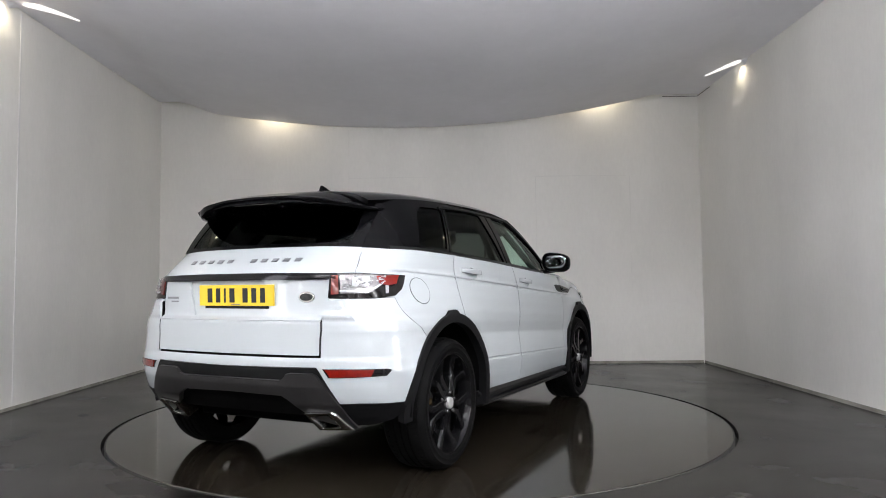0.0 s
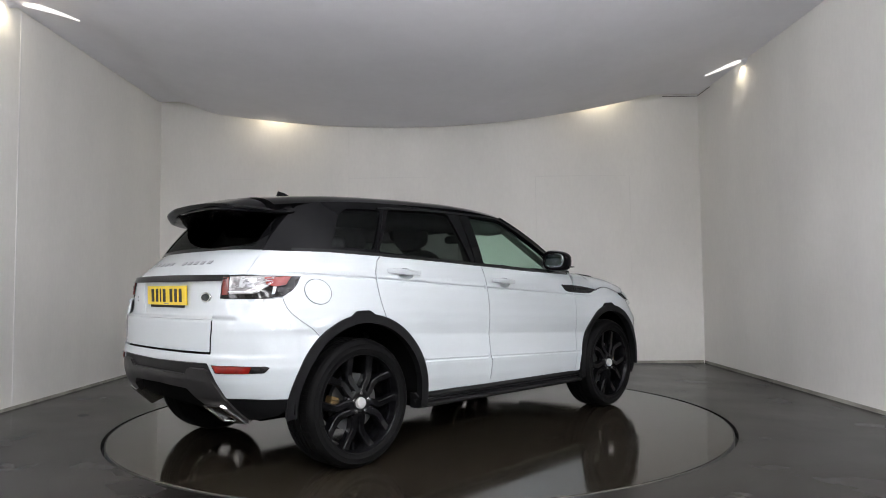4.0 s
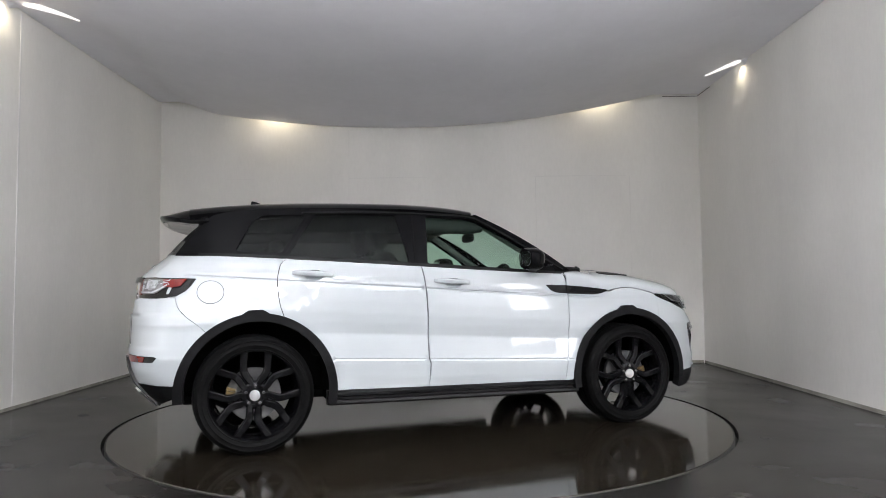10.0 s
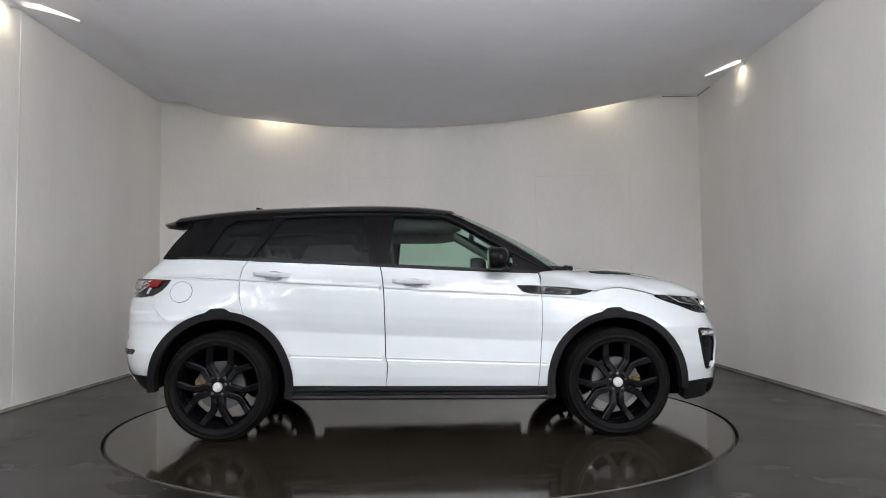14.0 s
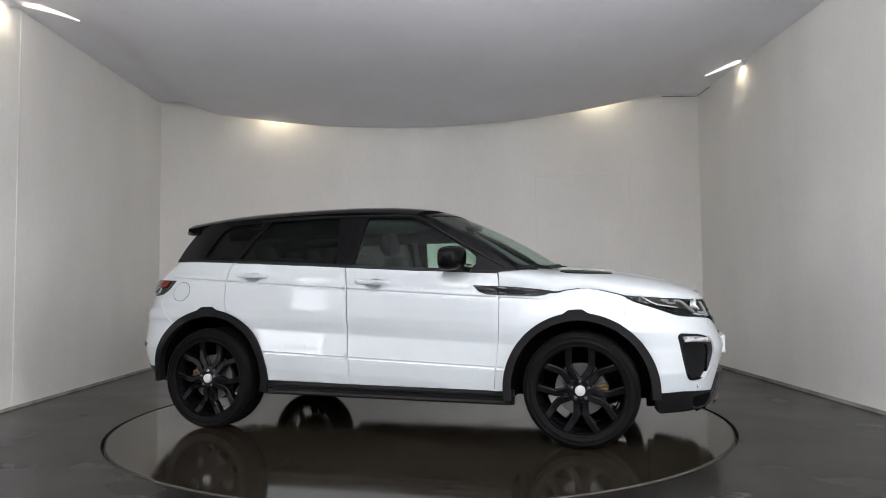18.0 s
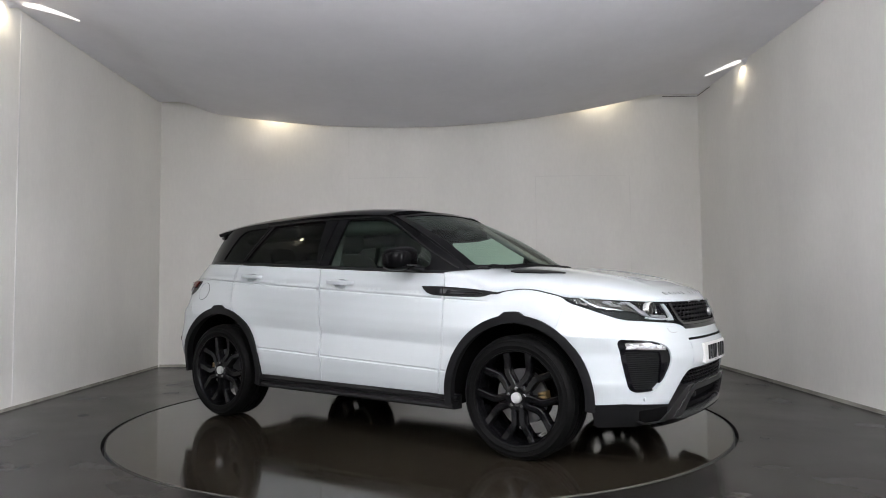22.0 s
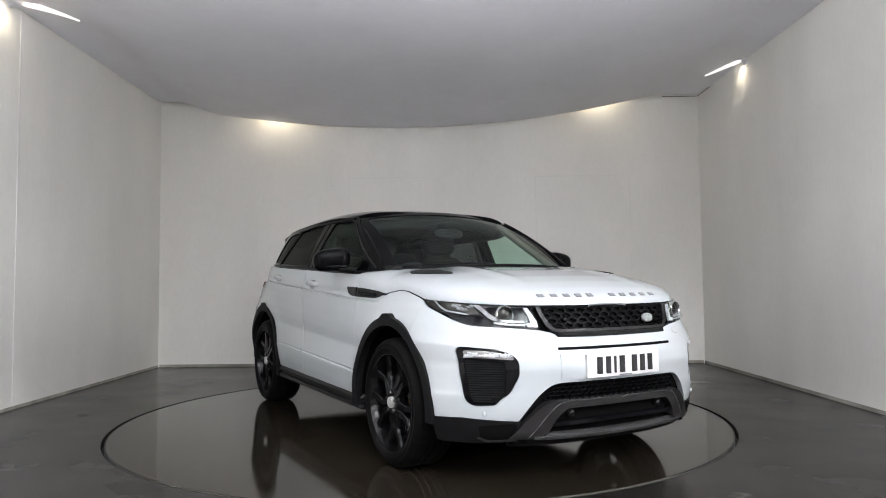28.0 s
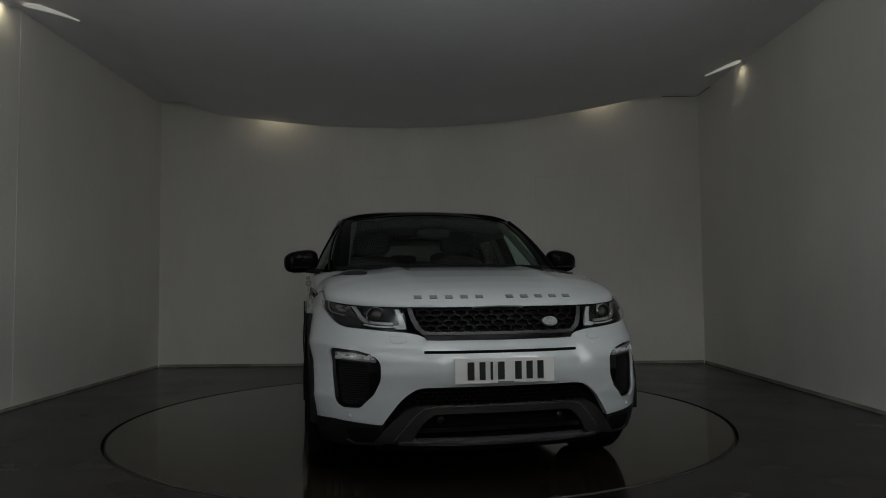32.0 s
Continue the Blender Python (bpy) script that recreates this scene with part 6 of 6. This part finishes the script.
def curved_block(y0, y1, z0, z1, lo, hi, n):
    """A block bent along the front's skin."""
    bm = bmesh.new()
    cols = []
    for i in range(n + 1):
        y = y0 + (y1 - y0) * i / n
        cols.append([bm.verts.new(front_spot(y if y else 1e-6, z, d)) for z, d in ((z0, lo), (z0, hi), (z1, hi), (z1, lo))])
    for p, q in zip(cols, cols[1:]):
        for k in range(4):
            bm.faces.new((p[k], p[(k + 1) % 4], q[(k + 1) % 4], q[k]))
    bm.faces.new(cols[0])
    bm.faces.new(cols[-1][::-1])
    return bm


fp = part("front_plate", curved_block(-0.246, 0.246, 0.553, 0.660, 0.002, 0.024, 24), PLATE, front_bumper, "number plate with plain black bars", 30)
y = -0.187
for w in CHARS:
    if w:
        part("plate_bar", curved_block(y, y + w * 0.94, 0.570, 0.645, 0.018, 0.0262, 3), INK, fp)
        y += w * 0.94 + 0.0255
    else:
        y += 0.028
part("plate_print", curved_block(-0.04, 0.04, 0.556, 0.561, 0.018, 0.0255, 2), LETTER, fp)
plate(-2.044, 0.975, 2, YELLOW, tailgate, "rear_plate")
part("plate_holder", boxes(((-2.045, -0.22, 0.905), (-2.03, 0.22, 0.925))), SATIN, tailgate)


# ---- car: wheels ----
def lathe(bm, prof, n, smooth=True):
    rings = [[bm.verts.new((r * math.cos(2 * math.pi * i / n), y, r * math.sin(2 * math.pi * i / n))) for i in range(n)] for r, y in prof]
    for a, b in zip(rings, rings[1:]):
        for i in range(n):
            bm.faces.new((a[i], a[(i + 1) % n], b[(i + 1) % n], b[i]))
    return rings


def build_wheel():
    w = new("wheel")
    w.parent = car
    w["label"] = "black ten-spoke alloy wheel with low-profile tyre"
    # tyre, outer face towards -y
    bm = bmesh.new()
    prof = [(0.266, -0.002), (0.274, -0.013), (0.279, -0.0165), (0.282, -0.0145), (0.300, -0.020), (0.304, -0.0215), (0.307, -0.0195), (0.326, -0.018), (0.330, -0.0195), (0.333, -0.0165), (0.343, -0.008), (0.354, 0.008), (0.3595, 0.028), (0.361, 0.060)]
    for g in (0.075, 0.115, 0.155):
        prof += [(0.361, g - 0.006), (0.352, g - 0.004), (0.352, g + 0.004), (0.361, g + 0.006)]
    prof += [(0.361, 0.180), (0.355, 0.212), (0.340, 0.232), (0.30, 0.236), (0.258, 0.225)]
    lathe(bm, prof, 96)
    tyre = part("tyre", bm, TYRE, w, "black low-profile tyre", 35)
    bm = bmesh.new()
    for k in range(72):
        a0 = 2 * math.pi * k / 72
        for y0, y1, r0, r1, skew in ((0.010, 0.064, 0.3555, 0.3605, 0.25), (0.170, 0.212, 0.3605, 0.3560, -0.25)):
            rows = []
            for y, r in ((y0, r0), ((y0 + y1) / 2, max(r0, r1) + 0.0008), (y1, r1)):
                a = a0 + skew * (y - y0)
                rows.append([bm.verts.new((q * math.cos(a + d), y, q * math.sin(a + d))) for q, d in ((r - 0.004, 0.0), (r + 0.0012, 0.004), (r + 0.0012, 0.066), (r - 0.004, 0.070))])
            for p, q in zip(rows, rows[1:]):
                for i in range(3):
                    bm.faces.new((p[i], p[i + 1], q[i + 1], q[i]))
            bm.faces.new(rows[0])
            bm.faces.new(rows[-1][::-1])
    tagged(part("tread", bm, TYRE, tyre, "", 30), "black rubber tread blocks", kind="stuff")
    for a0 in (40, 150, 270):
        bm = bmesh.new()
        n = 8
        lo = [[bm.verts.new((r * math.sin(radians(a0 + 3.6 * k)), y, r * math.cos(radians(a0 + 3.6 * k)))) for r, y in ((0.309, -0.018), (0.309, -0.0212), (0.324, -0.0202), (0.324, -0.016))] for k in range(n + 1)]
        for p, q in zip(lo, lo[1:]):
            for i in range(3):
                bm.faces.new((p[i], p[i + 1], q[i + 1], q[i]))
        part("sidewall_mark", bm, TYRE, w)
    # rim barrel with lip
    bm = bmesh.new()
    lathe(bm, [(0.267, 0.010), (0.274, -0.004), (0.2725, -0.012), (0.269, -0.012), (0.264, -0.003), (0.260, 0.012), (0.254, 0.03), (0.240, 0.10), (0.234, 0.20), (0.252, 0.222)], 80)
    rim = part("rim", bm, RIM, w, "gloss black rim", 35)
    # five arms, each forked into two angular legs
    path = [(0.016, 0.060, 0.034), (0.033, 0.090, 0.043), (0.053, 0.113, 0.047), (0.067, 0.138, 0.046), (0.0705, 0.165, 0.046), (0.0705, 0.210, 0.047), (0.071, 0.250, 0.050), (0.072, 0.262, 0.056)]
    for k in range(5):
        m = Matrix.Rotation(-radians(72 * k), 4, "Y")
        bm = bmesh.new()
        for sgn in (-1, 1):
            rows = []
            for i, (px, pz, wd) in enumerate(path):
                d = Vector((path[min(i + 1, 7)][0] - path[max(i - 1, 0)][0], 0, path[min(i + 1, 7)][1] - path[max(i - 1, 0)][1])).normalized()
                nn = Vector((d.z, 0, -d.x)) * wd * 0.5
                yf = 0.003 + 0.013 * abs(math.sin(math.pi * min(1, (pz - 0.060) / 0.204)))
                c = Vector((px, yf, pz))
                row = []
                for q, dy in ((-1, 0.014), (-0.80, 0.003), (-0.62, 0.0), (0.62, 0.0), (0.80, 0.003), (1, 0.014), (0.92, 0.052), (-0.92, 0.052)):
                    p = c + nn * q + Vector((0, dy, 0))
                    p.x *= sgn
                    row.append(bm.verts.new(m @ p))
                rows.append(row)
            for p, q in zip(rows, rows[1:]):
                for i in range(8):
                    j = (i + 1) % 8
                    bm.faces.new((p[i], p[j], q[j], q[i]))
            bm.faces.new(rows[0])
            bm.faces.new(rows[-1][::-1])
        part("spoke", bm, RIM, rim, smooth=22)
    bm = bmesh.new()
    n = 60
    prof = [(0.020, 0.012), (0.036, 0.006), (0.064, 0.004), (0.074, 0.006), (0.084, 0.016), (0.086, 0.05), (0.02, 0.05)]
    lathe(bm, prof, n)
    part("hub", bm, RIM, rim, smooth=35)
    bm = bmesh.new()
    rings = lathe(bm, [(0.0315, 0.012), (0.0315, -0.006), (0.029, -0.010), (0.024, -0.011), (0.0, -0.012)], 32)
    bmesh.ops.remove_doubles(bm, verts=bm.verts, dist=1e-5)
    part("centre_cap", bm, SILVER_CAP, w, "silver centre cap", 35)
    for k in range(5):
        a = radians(90 + 72 * k)
        bm = bmesh.new()
        lathe(bm, [(0.0115, 0.016), (0.0115, -0.004), (0.008, -0.007), (0.0, -0.007)], 6)
        bmesh.ops.remove_doubles(bm, verts=bm.verts, dist=1e-5)
        bmesh.ops.translate(bm, verts=bm.verts, vec=(0.055 * math.cos(a), 0, 0.055 * math.sin(a)))
        part("wheel_nut", bm, RIDGE_GREY, w, "bright wheel nut", 30)
    bm = bmesh.new()
    lathe(bm, [(0.07, 0.075), (0.09, 0.068), (0.160, 0.068), (0.162, 0.072), (0.162, 0.094), (0.07, 0.094)], 64)
    back = bmesh.new()
    lathe(back, [(0.03, 0.150), (0.12, 0.150), (0.165, 0.158), (0.165, 0.164), (0.03, 0.156)], 48)
    part("backing_plate", back, INSIDE, w, smooth=40)
    part("brake_disc", bm, DISC, w, "steel brake disc", 35)
    bm = bmesh.new()
    pts = [(r, a) for r in (0.112, 0.168) for a in (-16, -8, 0, 8, 16)]
    lo, hi = [], []
    for r, a in pts:
        a = radians(a)
        lo.append(bm.verts.new((r * math.cos(a), 0.052, r * math.sin(a))))
        hi.append(bm.verts.new((r * math.cos(a), 0.110, r * math.sin(a))))
    for i in range(4):
        bm.faces.new((lo[i], lo[i + 1], lo[6 + i], lo[5 + i]))
        bm.faces.new((hi[i], hi[i + 1], hi[6 + i], hi[5 + i]))
        bm.faces.new((lo[5 + i], lo[6 + i], hi[6 + i], hi[5 + i]))
        bm.faces.new((lo[i], lo[i + 1], hi[i + 1], hi[i]))
    for i, j in ((0, 5), (4, 9)):
        bm.faces.new((lo[i], lo[j], hi[j], hi[i]))
    bmesh.ops.bevel(bm, geom=bm.edges[:], offset=0.004, segments=1, affect="EDGES")
    part("caliper", bm, CALIPER, w, "dull gold brake caliper", 30)
    return w


SILVER_CAP = mat("cap_silver", (0.55, 0.55, 0.54), 0.42, metal=0.5, var=0.05, scale=40)
WHEEL_Y = 0.905
wheel = build_wheel()
wheel.matrix_basis = pose(1.33, -WHEEL_Y, 0.361)
for x, side in ((-1.33, 1), (1.33, -1), (-1.33, -1)):
    m = pose(x, -WHEEL_Y * side, 0.361) if side > 0 else pose(x, WHEEL_Y, 0.361, 0, 0, 180)
    if x < 0 and side > 0:
        m = m @ pose(0, 0, 0, 0, 2, 0)
    w2 = copy_thing(wheel, m)
    if x < 0:
        for o in w2.children:
            if o.name.startswith("caliper"):
                o.matrix_basis = pose(0, 0, 0, 0, 180, 0)


# ---- car: inside ----
def seat_part(name, parent, centre, size, tilt, material, power=3.4):
    bm = bmesh.new()
    blob(bm, (0, 0, 0), size, power, 24, 14)
    ob = part(name, bm, material, parent, smooth=60)
    ob.matrix_basis = pose(*centre, 0, tilt, 0)
    return ob


def front_seat(y, back):
    seat = new("front_seat")
    seat.parent = car
    seat["label"] = "dark leather front seat"
    seat_part("cushion", seat, (0.18 + back, y, 0.62), (0.54, 0.50, 0.18), -6, TAN)
    seat_part("backrest", seat, (-0.16 + back, y, 0.96), (0.16, 0.50, 0.64), -16, TAN)
    seat_part("headrest", seat, (-0.285 + back, y, 1.383), (0.12, 0.31, 0.215), -12, SEAT, 3.0)
    bm = bmesh.new()
    for d in (-0.07, 0.07):
        tube(bm, [(-0.235 + back, y + d, 1.20), (-0.268 + back, y + d, 1.32)], 0.008, 8)
    part("headrest_post", bm, CHROME, seat, smooth=60)


front_seat(-0.37, -0.16)
front_seat(0.37, -0.12)
bench = new("rear_seat")
bench.parent = car
bench["label"] = "dark leather rear bench"
seat_part("cushion", bench, (-0.72, 0, 0.64), (0.52, 1.28, 0.18), -6, SEAT, 5)
seat_part("backrest", bench, (-1.04, 0, 0.95), (0.16, 1.28, 0.62), -20, SEAT, 5)
for y in (-0.40, 0.0, 0.40):
    seat_part("headrest", bench, (-1.155, y, 1.27), (0.09, 0.26, 0.14 if y else 0.10), -14, SEAT, 3.0)

bm = bmesh.new()
blob(bm, (0.92, 0, 0.985), (0.62, 1.44, 0.24), 4.0, 36, 14)
for v in bm.verts:
    if v.co.z > 1.0:
        v.co.z -= 0.05 * max(0.0, (0.9 - v.co.x))
dash = part("dashboard", bm, DASH, car, "black dashboard", 60)
bm = bmesh.new()
blob(bm, (0.72, -0.37, 1.085), (0.18, 0.34, 0.07), 3.0, 20, 10)
part("instrument_hood", bm, DASH, dash, smooth=60)
bm = bmesh.new()
blob(bm, (0.60, 0, 0.78), (0.30, 0.24, 0.44), 4.0, 20, 10)
part("centre_console", bm, DASH, dash, smooth=60)
bm = bmesh.new()
R = 0.185
m = pose(0.50, -0.37, 1.000, 0, -66, 0)
pts = [m @ Vector((R * math.cos(2 * math.pi * i / 40), R * math.sin(2 * math.pi * i / 40), 0)) for i in range(41)]
tube(bm, pts, 0.016, 10, False)
steer = part("steering_wheel", bm, DASH, car, "black steering wheel", 60)
bm = bmesh.new()
blob(bm, (0, 0, 0), (0.17, 0.17, 0.05), 3, 16, 8)
for a in (0, 90, 180):
    tube(bm, [(0, 0, 0), (R * math.sin(radians(a)) * 0.98, R * math.cos(radians(a)) * 0.98, 0)] if a != 90 else [(0, 0, 0), (-R * 0.98, 0, 0)], 0.017, 8)
bm.transform(m)
part("steering_hub", bm, DASH, steer, smooth=60)
bm = bmesh.new()
blob(bm, (0.42, 0.0, 1.405), (0.04, 0.25, 0.075), 3, 20, 10)
tube(bm, [(0.43, 0, 1.43), (0.45, 0, 1.475)], 0.014, 8)
part("rear_view_mirror", bm, DASH, car, "black inside mirror", 50)
bm = bmesh.new()
blob(bm, (0.45, 0.0, 1.468), (0.12, 0.20, 0.05), 3, 20, 10)
part("sensor_cover", bm, DASH, car, "black sensor cover behind the mirror", 50)
grid_sheet("roof_lining", lambda k, v: roof_skin(-1.55 + 1.75 * v, -(1 - k) * 0.95) + Vector((0, 0, -0.035)), 12, 24, LINER, car, depth=0.004, label="pale roof lining")
bm = bmesh.new()
tube(bm, [(0.20, -0.57, 1.455), (0.265, -0.30, 1.490), (0.275, 0.0, 1.495), (0.265, 0.30, 1.490), (0.20, 0.57, 1.455)], 0.045, 12)
part("header_trim", bm, LINER, car, "dark lining above the windscreen", 60)
# door cards, inner pillars
for sgn in (1, -1):
    bm = boxes(((-0.83, -0.80, 0.45), (0.80, -0.775, 1.02)), bevel=0.01)
    part("door_card", bm if sgn > 0 else flip(bm), DASH, car, "dark inner door trim", 40)
    bm = boxes(((-1.05, -0.80, 1.022), (0.78, -0.765, 1.085)), bevel=0.01)
    part("door_capping", bm if sgn > 0 else flip(bm), CREAM, car, "grey door capping", 40)
    bm = bmesh.new()
    tube(bm, [(-0.25, -0.775, 1.08), (-0.265, -0.675, 1.36), (-0.275, -0.60, 1.52)], [0.045, 0.040, 0.040], 10, True, (1, 0.4))
    part("inner_pillar", bm if sgn > 0 else flip(bm), CREAM, car, "pale inner pillar", 60)
    bm = bmesh.new()
    tube(bm, [(0.88, -0.69, 1.10), (0.55, -0.635, 1.30), (0.25, -0.575, 1.49)], 0.026, 10)
    part("inner_pillar", bm if sgn > 0 else flip(bm), PALE, car, "pale inner windscreen pillar", 60)
    bm = bmesh.new()
    tube(bm, [(-1.35, -0.585, 1.415), (-0.9, -0.600, 1.440), (-0.3, -0.602, 1.450), (0.0, -0.598, 1.447), (0.18, -0.590, 1.440), (0.30, -0.578, 1.440)], [0.04, 0.055, 0.058, 0.058, 0.050, 0.034], 12)
    part("roof_rail_trim", bm if sgn > 0 else flip(bm), LINER, car, "dark lining along the roof rail", 60)
    seat_part("sun_visor", car, (0.22, 0.33 * sgn, 1.535), (0.14, 0.36, 0.022), 18, PALE, 4)
    bm = bmesh.new()
    tube(bm, [(-0.285, -0.70, 1.36), (-0.25, -0.66, 1.15), (-0.2, -0.64, 0.8)], 0.018, 6, True, (1, 0.15))
    part("seat_belt", bm if sgn > 0 else flip(bm), SEAT, car, "dark seat belt", 60)


def motions():
    """The turntable turns at an even rate and carries the car round with it."""
    def heading(t):
        return 61.706 - 4.4291 * t
    times = [i * 1.0 for i in range(33)]
    walk(turntable, [(t, pose(0, 0, 0, 0, 0, heading(t))) for t in times])
    walk(car, [(t, pose(0, 0, 0, 0, 0, heading(t)) @ pose(-0.0244, 0.0112, 0)) for t in times])


motions()
